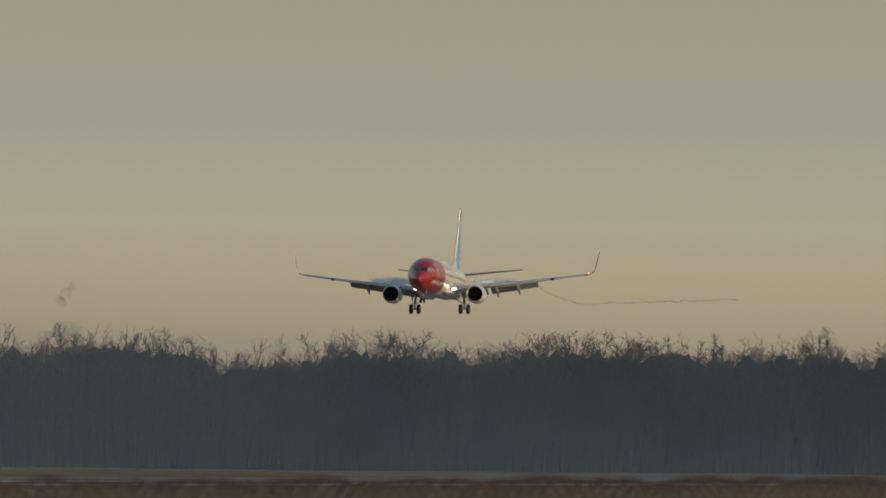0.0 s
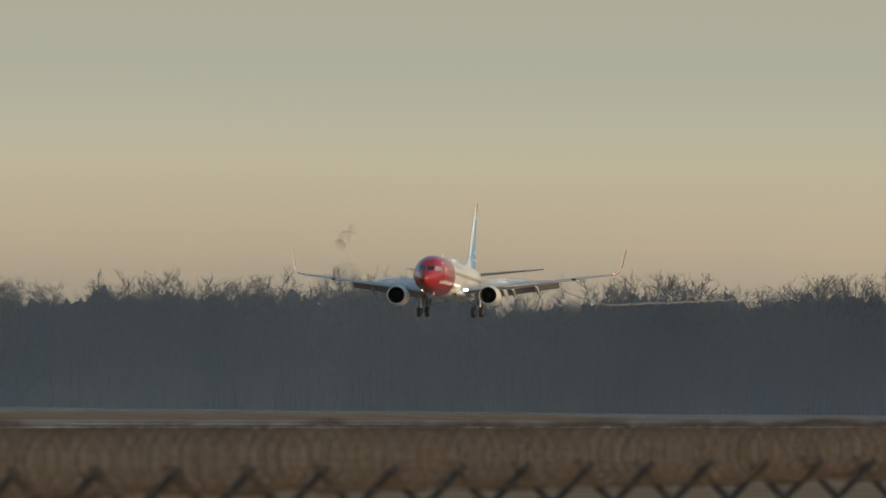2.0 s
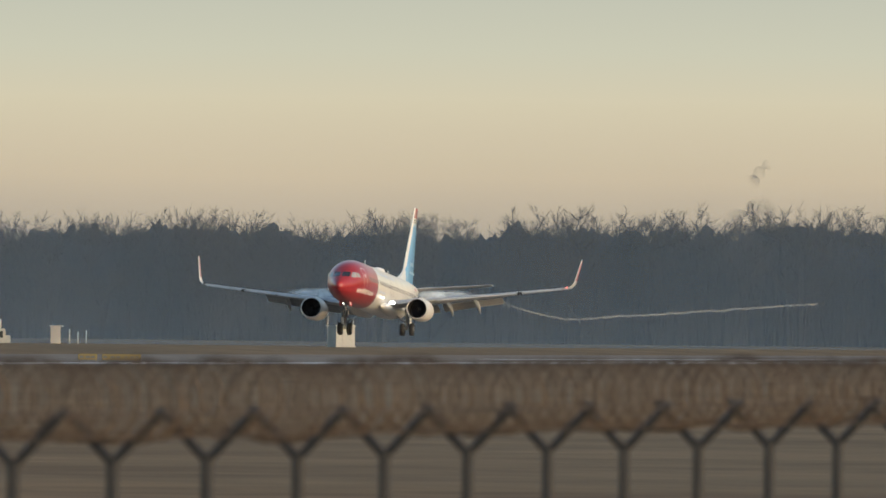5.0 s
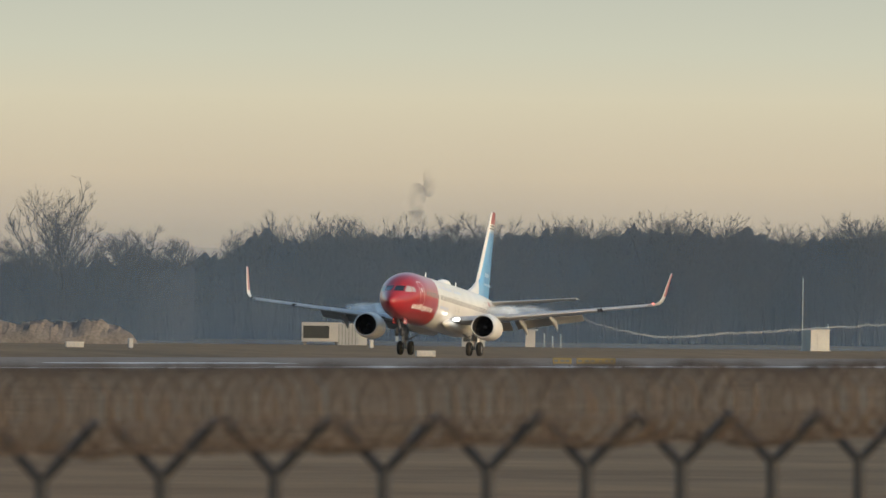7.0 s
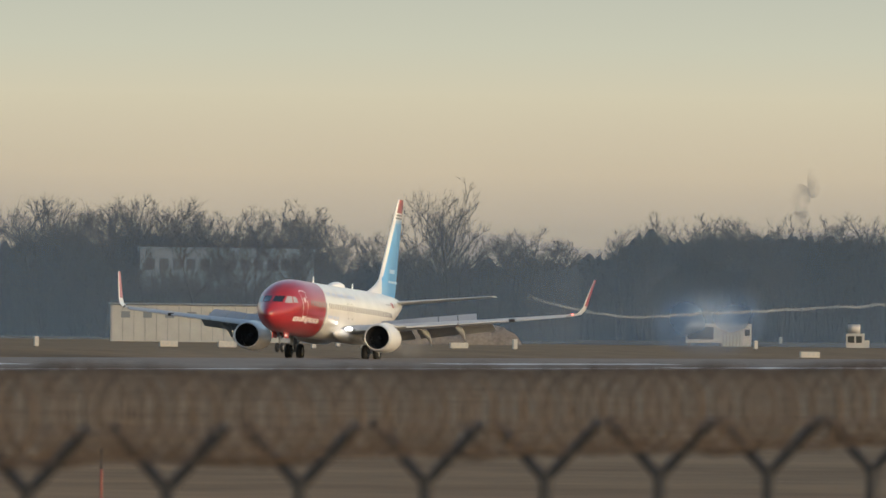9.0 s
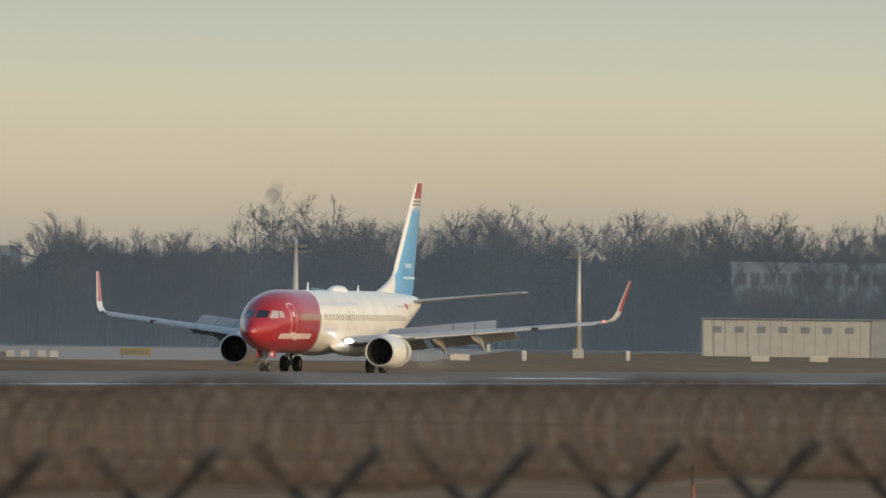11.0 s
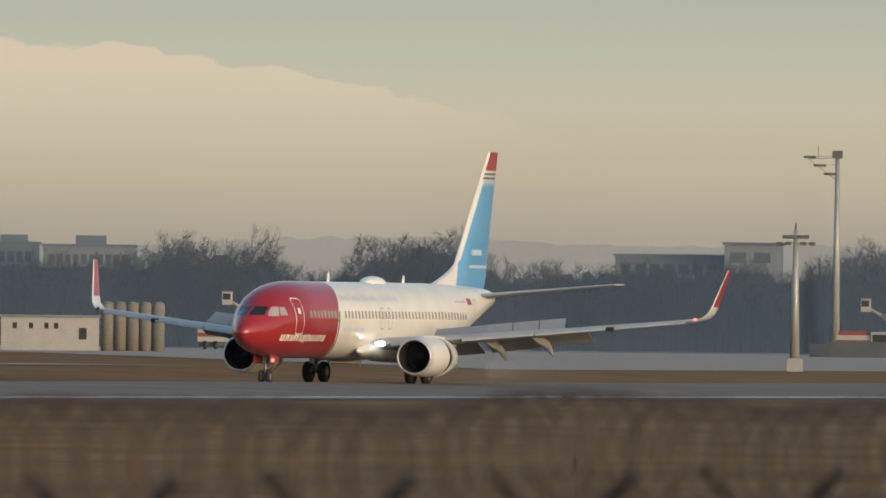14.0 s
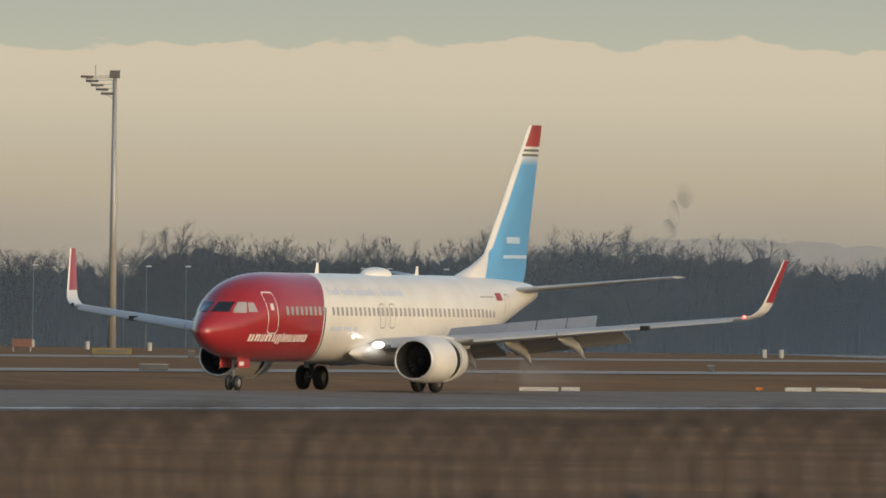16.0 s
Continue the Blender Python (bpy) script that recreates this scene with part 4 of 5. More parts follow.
# nose undercarriage
bm = bmesh.new()
NG = NOSE + 3.8
rod(bm, (0, NG, 0.35), (0, NG - 0.05, 1.7), 0.08, n=12)
rod(bm, (-0.3, NG, 0.345), (0.3, NG, 0.345), 0.05, n=8)
rod(bm, (0, NG, 0.9), (0, NG + 0.75, 1.5), 0.045, n=8)
nose_gear = part("nose_gear", smooth(bm), STRUT_M, plane, "grey nose undercarriage leg")
for k in (-0.2, 0.2):
    bm = bmesh.new()
    loops = []
    for w, r in ((-0.1, 0.18), (-0.1, 0.28), (-0.05, 0.335), (0.05, 0.335), (0.1, 0.28), (0.1, 0.18)):
        loops.append([Vector((k + w, NG + r * math.cos(a), 0.345 + r * math.sin(a))) for a in (6.2832 * i / 24 for i in range(24))])
    rings(bm, loops, cap=False)
    part("nose_wheel", smooth(bm, 50), DARK, nose_gear, "black nose wheel tyre")
    bm = bmesh.new()
    rod(bm, (k - 0.08, NG, 0.345), (k + 0.08, NG, 0.345), 0.185, n=16)
    part("rim", smooth(bm), HUB_M, nose_gear)
    bm = bmesh.new()
    x = 0.42 if k > 0 else -0.46
    box(bm, x, x + 0.04, NG - 0.55, NG + 0.7, 1.02, 1.48, 0.01)
    part("nose_gear_door", bm, RED_M, nose_gear, "red nose undercarriage door")
    bm = bmesh.new()
    box(bm, x - 0.006 if k < 0 else x + 0.03, x + 0.046 if k > 0 else x + 0.02, NG - 0.45, NG + 0.1, 1.12, 1.3)
    part("door_bar", bm, LETTER_W, nose_gear)

# ---- security fence with raking arms and a coil of razor wire ----
fence = tagged(new("security_fence"), "dark steel security fence with Y-shaped arms and razor coil", "fence")
COUNT, STEP = 96, 2.7
bm = bmesh.new()
rod(bm, (0, 0, 0), (0, 0, 2.76), 0.042, n=8)
post = part("post", bm, STEEL, fence, "upright steel post")
bm = bmesh.new()
rod(bm, (0, 0, 2.72), (0.35, 0, 3.09), 0.034, n=8)
arm = part("arm", bm, STEEL, fence, "slanting steel arm")
for k in range(COUNT):
    if k:
        o = new("post", post.data)
        o.parent, o.location = fence, (0, k * STEP, 0)
    for turn in (0, math.pi):
        if k == 0 and turn == 0:
            continue
        o = new("arm", arm.data)
        o.parent, o.location, o.rotation_euler = fence, (0, k * STEP, 0), (0, 0, turn)
# coil of razor wire that lies in the arms
turns, seg, pitch, R = int(COUNT * STEP / 0.22), 16, 0.22, 0.27
v, f = [], []
rnd = random.Random(5)
for i in range(turns * seg):
    a = 2 * math.pi * i / seg
    y = pitch * i / seg
    wob = 1 + 0.12 * noise.noise((y * 0.7, 0, 3)) + 0.10 * noise.noise((y * 3, 0, 3))
    c = Vector((R * wob * math.cos(a) + 0.05 * noise.noise((y * 0.3, 4, 0)), y + 0.06 * math.sin(a * 0.37), 3.15 + 0.06 * noise.noise((y * 0.35, 9, 0)) + R * wob * math.sin(a)))
    out = Vector((math.cos(a), 0, math.sin(a)))
    r = 0.0095
    v += [c + out * r, c - out * r * 0.6 + Vector((0, r, 0)), c - out * r * 0.6 - Vector((0, r, 0))]
    if i:
        k = 3 * i
        f += [(k - 3, k - 2, k + 1, k), (k - 2, k - 1, k + 2, k + 1), (k - 1, k - 3, k, k + 2)]
me = raw_mesh("razor_coil", np.array([tuple(p) for p in v]), np.array(f), WIRE)
coil = tagged(new("razor_coil", me), "loose coil of rusty razor wire")
coil.parent = fence
for x, z in ((0.35, 3.06), (-0.35, 3.06), (0.18, 2.9), (-0.18, 2.9)):
    bm = bmesh.new()
    rod(bm, (x, 0, z), (x, (COUNT - 1) * STEP, z), 0.006, n=4)
    part("strand", bm, WIRE, fence, "barbed wire strand")
fence.matrix_world = pose(-27.59, 43.88, -0.785, 0.06, 0, -1.5)

# ---- things on the airfield ----
CABIN = mat("cabin_white", (0.34, 0.335, 0.325), 0.5, scale=0.8, vary=0.12)
BLAST = mat("blast_wall_grey", (0.075, 0.08, 0.088), 0.7, scale=0.6, vary=0.2)
PANEL = mat("panel_grey", (0.30, 0.31, 0.31), 0.5, scale=0.8, vary=0.12)
PANE = mat("dark_pane", (0.03, 0.035, 0.04), 0.15, scale=1, vary=0.1)
MASTM = mat("mast_zinc", (0.36, 0.36, 0.35), 0.5, scale=0.6, vary=0.15, metal=0.3)
LAMPM = mat("lamp_housing", (0.10, 0.10, 0.105), 0.5, scale=1, vary=0.1)
YELLOW = mat("sign_yellow", (0.17, 0.13, 0.045), 0.5, scale=1, vary=0.12)
EARTH = mat("spoil_earth", (0.165, 0.148, 0.132), 0.95, scale=0.35, vary=0.4, bump=0.4, spec=0.1)
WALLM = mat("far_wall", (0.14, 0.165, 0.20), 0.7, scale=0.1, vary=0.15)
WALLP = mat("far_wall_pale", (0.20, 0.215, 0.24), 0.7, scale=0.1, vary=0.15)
# far panes lighter than PANE: the veil of haze is put into their colour
HAZEPANE = mat("hazed_pane", (0.085, 0.095, 0.11), 0.2, scale=1, vary=0.1)
ORANGE = mat("safety_red", (0.18, 0.045, 0.035), 0.5, scale=1, vary=0.2)


def stand(ob, mark, dist, turn=0.0, z=0.0):
    p = spot(mark, dist)
    ob.matrix_basis = pose(p.x, p.y, level(p.x) + z, 0, 0, mark + turn)
    return ob


def cubes(name, dims, material, parent, label=""):
    bm = bmesh.new()
    for d in dims:
        box(bm, *d, bevel=min(0.03, 0.2 * min(d[1] - d[0], d[3] - d[2], d[5] - d[4])))
    return part(name, bm, material, parent, label)


def low_mast(mark, dist, h, red=False):
    o = tagged(new("apron_mast"), "grey floodlight mast with two tiers of lamps", "light mast", "apron floodlight masts")
    bm = bmesh.new()
    rod(bm, (0, 0, 0), (0, 0, h - 0.4), 0.36, 0.14, 12)
    pole = part("pole", smooth(bm), MASTM, o)
    cubes("foot", [(-0.55, 0.55, -0.5, 0.5, 0, 0.9)], PANEL, o)
    for k, (z, w) in enumerate(((h - 0.9, 0.7), (h - 1.35, 1.12))):
        bm = bmesh.new()
        rod(bm, (-w, 0, z), (w, 0, z), 0.05, n=6)
        arm = part("crossarm", bm, MASTM, o)
        for s in (-1, -0.45, 0.45, 1):
            cubes("lamp", [(s * w - 0.2, s * w + 0.2, -0.35, 0.2, z - 0.14, z + 0.10)], LAMPM, arm)
    bm = bmesh.new()
    rod(bm, (0, 0, h - 0.5), (0, 0, h), 0.06, n=6)
    part("spike", bm, LAMPM, o)
    if red:
        # the mast's red light, drawn as an unlit red-coloured collar
        cubes("red_band", [(-0.4, 0.4, -0.4, 0.4, 3.3, 3.6)], ORANGE, o)
    return stand(o, mark, dist)


for mark, dist, h, red in ((16.985, 1350, 10.0, True), (16.034, 1680, 11.3, False), (18.045, 1198, 10.0, False), (19.250, 1150, 10.0, False)):
    low_mast(mark, dist, h, red)


def tall_mast(mark, dist, h, side, tiers):
    o = tagged(new("high_mast"), "tall slim steel mast with stepped rows of floodlights", "light mast", "tall floodlight masts")
    bm = bmesh.new()
    rod(bm, (0, 0, 0), (0, 0, h - 0.8), 0.52, 0.24, 14)
    part("pole", smooth(bm), MASTM, o)
    cubes("head", [(-0.62, 0.62, -0.5, 0.5, h - 1.4, h - 0.5)], LAMPM, o)
    bm = bmesh.new()
    rod(bm, (side * 0.2, 0, h - 1.35), (side * 3.6, 0, h - 1.5), 0.05, n=6)
    rod(bm, (side * 0.2, 0, h - 3.9), (side * 3.4, 0, h - 1.6), 0.05, n=6)
    rod(bm, (side * 2.3, 0, h - 1.5), (side * 2.3, 0, h + 0.1), 0.05, n=6)
    truss = part("truss", bm, MASTM, o)
    for k in range(tiers):
        f = k / max(1, tiers - 1)
        x, z = side * (3.3 - 2.4 * f), h - 1.25 - 2.0 * f
        cubes("lamp", [(x - 0.75, x + 0.75, -0.5, 0.5, z - 0.16, z + 0.12)], LAMPM, truss)
        bm = bmesh.new()
        rod(bm, (x, 0, z), (0, 0, z + 0.15), 0.04, n=5)
        part("bracket", bm, MASTM, truss)
    return stand(o, mark, dist)


tall_mast(19.113, 2040, 25.0, -1, 3)
tall_mast(22.137, 2030, 25.8, 1, 3)
tall_mast(24.858, 2030, 33.5, -1, 5)


def hut(mark, dist, w, h, label, turn=25):
    o = tagged(new("equipment_hut"), label, "hut")
    cubes("body", [(-w / 2, w / 2, -1.2, 1.2, 0.15, h)], PANEL, o)
    cubes("plinth", [(-w / 2 - 0.1, w / 2 + 0.1, -1.3, 1.3, 0, 0.15)], PANEL, o)
    cubes("roof", [(-w / 2 - 0.12, w / 2 + 0.12, -1.32, 1.32, h, h + 0.14)], PANEL, o)
    cubes("door", [(-0.35, 0.5, -1.24, -1.2, 0.2, h - 0.25)], PANEL, o)
    return stand(o, mark, dist, turn)


a = hut(11.961, 1890, 2.3, 2.3, "small white equipment hut with a thin aerial")
bm = bmesh.new()
rod(bm, (-1.6, 0, 0), (-1.6, 0, 8.2), 0.035, n=6)
rod(bm, (1.5, 0, 0), (1.5, 0, 3.0), 0.04, n=6)
part("aerial", bm, MASTM, a)

o = tagged(new("site_cabin"), "white site cabin with a wide dark window on low feet", "cabin")
cubes("body", [(-2.4, 2.4, -1.2, 1.2, 0.4, 2.7)], CABIN, o)
cubes("window", [(-2.2, 0.9, -1.26, -1.2, 0.8, 2.3)], PANE, o)
for x in (-2.2, 1.6):
    cubes("foot", [(x, x + 0.4, -1, 1, 0, 0.4)], LAMPM, o)
stand(o, 13.619, 2032)
o = tagged(new("grey_container"), "grey ribbed container with a pale end and vent boxes", "container")
cubes("body", [(-1.6, 0.9, -1.2, 1.2, 0, 2.6)], PANEL, o)
cubes("end", [(0.9, 1.9, -1.2, 1.2, 0, 2.7)], CABIN, o)
cubes("rib", [(x, x + 0.06, -1.24, -1.2, 0.1, 2.5) for x in (-1.5, -1.1, -0.7, -0.3, 0.1, 0.5)], LAMPM, o)
cubes("vent", [(1.1, 1.7, -1.26, -1.2, 1.3, 2.0)], PANE, o)
stand(o, 13.520, 2032)

o = tagged(new("radar_cabinet"), "white cabinet carrying a rounded white housing", "cabinet")
cubes("body", [(-1.1, 1.1, -0.9, 0.9, 0, 1.7)], CABIN, o)
cubes("side_step", [(1.1, 1.7, -0.6, 0.6, 0, 0.9)], PANEL, o)
cubes("window", [(-0.9, -0.1, -0.94, -0.9, 0.6, 1.4), (0.1, 0.8, -0.94, -0.9, 0.6, 1.4)], PANE, o)
bm = bmesh.new()
rod(bm, (-0.9, 0, 2.25), (0.6, 0, 2.25), 0.55, 0.55, 14)
part("housing", smooth(bm), CABIN, o, "rounded white housing")
stand(o, 13.118, 2034)

o = tagged(new("switch_cabinet"), "pale upright switch cabinet with a small post", "cabinet")
cubes("body", [(-0.6, 0.6, -0.5, 0.5, 0, 2.0)], CABIN, o)
cubes("cap", [(-0.75, 0.95, -0.6, 0.6, 2.0, 2.15)], PANEL, o)
cubes("rail", [(1.6, 1.75, -0.1, 0.1, 0, 1.7), (2.6, 2.75, -0.1, 0.1, 0, 1.4), (3.6, 3.72, -0.1, 0.1, 0, 1.6)], PANEL, o)
stand(o, 12.919, 2034)


def sign(mark, dist, w, h, blocks, label):
    o = tagged(new("taxiway_sign"), label, "sign", "yellow taxiway signs")
    cubes("panel", [(-w / 2, w / 2, -0.08, 0.08, 0.25, 0.25 + h)], YELLOW, o)
    for x in (-w / 2 + 0.1, w / 2 - 0.2):
        cubes("foot", [(x, x + 0.1, -0.05, 0.05, 0, 0.25)], LAMPM, o)
    for x0, x1 in blocks:
        cubes("sign_bar", [(x0, x1, -0.095, -0.08, 0.25 + 0.28 * h, 0.25 + 0.68 * h)], LAMPM, o)
    return stand(o, mark, dist)


sign(12.811, 1305, 1.45, 0.46, ((-0.6, -0.3), (-0.15, 0.2), (0.27, 0.55)), "yellow taxiway sign with black marks")
sign(12.697, 1312, 3.0, 0.46, ((-1.4, -1.1), (-0.85, -0.55), (-0.4, -0.1), (0.25, 0.45), (0.7, 0.95), (1.1, 1.3)), "long yellow taxiway sign with black marks")
sign(20.758, 1224, 2.4, 0.5, ((-0.9, 0.9),), "weathered yellow taxiway sign in the grass")
sign(18.679, 1276, 2.4, 0.5, ((-0.9, 0.9),), "weathered yellow taxiway sign in the grass")
sign(24.858, 1500, 3.5, 0.5, ((-1.3, 1.3),), "weathered yellow taxiway sign in the grass")
sign(17.518, 1450, 2.6, 0.6, ((-1.0, 1.0),), "weathered yellow taxiway sign in the grass")


def marker(mark, dist, w, h, label):
    o = tagged(new("marker_box" if w > h else "marker_post"), label, "marker", "white airfield markers")
    cubes("body", [(-w / 2, w / 2, -0.25, 0.25, 0.08, h)], CABIN, o)
    cubes("foot", [(-w / 2 + 0.05, w / 2 - 0.05, -0.2, 0.2, 0, 0.08)], LAMPM, o)
    if w > h:
        for k in range(4):
            cubes("lens", [(-w / 2 + 0.15 + k * w / 4, -w / 2 + 0.4 + k * w / 4, -0.27, -0.25, 0.2, h - 0.1)], PANEL, o)
    return stand(o, mark, dist, 12)


for mark, dist in ((15.423, 1560), (16.432, 1420), (13.270, 1470), (14.448, 1600), (15.226, 1560)):
    marker(mark, dist, 1.7, 0.6, "white low light box standing in the grass")
for mark, dist in ((15.867, 1540), (16.216, 1440), (16.336, 2000), (14.936, 1480), (14.854, 1700), (14.769, 1480), (14.260, 1560), (13.452, 1820), (13.368, 2300), (25.124, 1980), (24.940, 1850), (22.667, 1800), (22.610, 1800), (24.731, 1800)):
    marker(mark, dist, 0.4, 0.95, "short white marker post in the grass")

for mark, dist, w, h in ((24.716, 1065, 1.8, 0.42), (24.590, 1480, 0.6, 0.6), (22.846, 1190, 0.5, 0.45), (17.96, 1330, 0.6, 0.6)):
    o = tagged(new("control_box"), "low blue-grey control box standing in the grass", "box", "grey control boxes")
    cubes("body", [(-w / 2, w / 2, -0.25, 0.25, 0.06, h)], BLAST, o)
    cubes("lid", [(-w / 2 - 0.03, w / 2 + 0.03, -0.28, 0.28, h, h + 0.05)], PANEL, o)
    cubes("foot", [(-w / 2 + 0.05, w / 2 - 0.05, -0.2, 0.2, -0.05, 0.06)], LAMPM, o)
    stand(o, mark, dist)
o = tagged(new("road_barrier"), "faded red and grey barrier board beside the far taxiway", "barrier")
cubes("board", [(-1.0, 1.0, -0.06, 0.06, 0.5, 1.3)], mat("faded_red", (0.15, 0.075, 0.06), 0.7, scale=1, vary=0.2), o)
for x in (-0.9, 0.8):
    cubes("foot", [(x, x + 0.12, -0.3, 0.3, 0, 0.5)], PANEL, o)
stand(o, 25.160, 1700)
o = tagged(new("runway_lamp"), "small amber runway edge lamp on a short foot", "lamp")
cubes("foot", [(-0.08, 0.08, -0.08, 0.08, 0, 0.12)], LAMPM, o)
cubes("lens", [(-0.18, 0.18, -0.12, 0.12, 0.12, 0.26)], mat("amber_lens", (0.45, 0.15, 0.03), 0.3, scale=2, vary=0.1), o)
stand(o, 22.683, 826)

# long pale shed
o = tagged(new("storage_shed"), "long low grey shed with a pale end wall", "shed")
cubes("long_wall", [(-11.2, 7.6, -2.5, 2.5, 0, 4.05)], PANEL, o, "grey ribbed wall")
cubes("end_wall", [(7.6, 11.3, -2.6, 2.6, 0, 4.12)], WALLP, o, "pale cream end wall")
cubes("roof", [(-11.4, 11.5, -2.8, 2.8, 4.12, 4.3)], WALLM, o)
for k in range(7):
    cubes("window", [(-10.0 + k * 2.45, -9.0 + k * 2.45, -2.56, -2.5, 2.65, 3.35)], WALLM, o)
for k in range(15):
    cubes("rib", [(-11.1 + k * 1.25, -11.03 + k * 1.25, -2.55, -2.5, 0.1, 4.0)], WALLP, o)
stand(o, 15.281, 1900)

# heap of earth
bm = bmesh.new()
n1, n2 = 90, 14
rows = []
for j in range(n2 + 1):
    v = j / n2
    row = []
    for i in range(n1 + 1):
        u = i / n1
        end = min(1, 7 * u, 10 * (1 - u)) ** 0.8
        z = 3.3 * math.sin(math.pi * min(1, max(0, v))) ** 0.8 * end * (0.72 + 0.45 * noise.noise((u * 7, v, 3)) + 0.18 * noise.noise((u * 21, v * 5, 1)) + 0.08 * noise.noise((u * 60, v * 14, 1)))
        row.append(Vector(((u - 0.5) * 24, (v - 0.5) * 9, max(-0.05, z) if 0 < v < 1 else -0.1)))
    rows.append(row)
rings(bm, rows, cap=False, closed=False)
stand(tagged(part("earth_mound", bm, EARTH), "long uneven heap of pale brown spoil earth", "earth heap"), 14.590, 1940)


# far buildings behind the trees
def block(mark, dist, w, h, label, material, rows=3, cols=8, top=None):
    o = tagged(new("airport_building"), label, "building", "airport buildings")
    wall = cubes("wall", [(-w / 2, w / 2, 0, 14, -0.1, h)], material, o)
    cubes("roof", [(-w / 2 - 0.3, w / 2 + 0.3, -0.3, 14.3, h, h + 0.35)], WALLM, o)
    if top:
        cubes("roof_house", [(top[0], top[1], 2, 9, h + 0.35, h + 0.35 + top[2])], WALLM, o)
    for r in range(rows):
        z = h - 1.9 - r * 3.1
        for c in range(cols):
            x = -w / 2 + 0.8 + (w - 1.6) * c / cols
            cubes("window", [(x, x + (w - 1.6) / cols * 0.68, -0.06, 0.0, z - 0.75, z + 0.75)], HAZEPANE, wall)
    return stand(o, mark, dist)


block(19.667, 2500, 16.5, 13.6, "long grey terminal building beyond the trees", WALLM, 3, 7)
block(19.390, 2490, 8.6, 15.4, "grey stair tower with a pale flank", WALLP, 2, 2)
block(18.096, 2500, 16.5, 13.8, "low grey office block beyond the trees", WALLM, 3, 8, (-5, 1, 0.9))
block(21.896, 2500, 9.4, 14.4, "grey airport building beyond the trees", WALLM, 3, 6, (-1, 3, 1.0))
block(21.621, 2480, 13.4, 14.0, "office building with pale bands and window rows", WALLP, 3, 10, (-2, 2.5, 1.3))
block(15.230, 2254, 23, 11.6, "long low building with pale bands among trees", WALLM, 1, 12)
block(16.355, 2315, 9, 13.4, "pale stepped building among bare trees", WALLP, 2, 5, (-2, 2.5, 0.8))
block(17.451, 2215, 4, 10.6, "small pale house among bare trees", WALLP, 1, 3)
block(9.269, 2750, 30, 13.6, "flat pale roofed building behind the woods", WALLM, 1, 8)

# white works building and its silos
o = tagged(new("works_building"), "flat white works building with small dark windows", "building")
wall = cubes("wall", [(-5.1, 5.1, -2, 2, 0, 3.5)], CABIN, o)
cubes("roof", [(-5.3, 5.3, -2.2, 2.2, 3.5, 3.72)], WALLP, o)
for x in (-3.9, -2.2, -0.6, 0.4, 3.0):
    cubes("window", [(x, x + (0.45 if x < 2 else 0.8), -2.06, -2, 1.2 if x > 2 else 2.3, 2.4 if x > 2 else 2.9)], PANE, wall)
stand(o, 21.750, 1776)
SILO = mat("silo_grey", (0.20, 0.19, 0.175), 0.8, scale=0.5, vary=0.2, spec=0.2)
for k in range(5):
    bm = bmesh.new()
    rod(bm, (0, 0, 0), (0, 0, 4.95), 0.66, n=20)
    rod(bm, (0, 0, 4.95), (0, 0, 5.2), 0.66, 0.3, n=20)
    stand(tagged(part("silo", smooth(bm), SILO), "upright grey storage silo", "silo", "row of silos"), 21.557 - k * 0.0425, 1776)


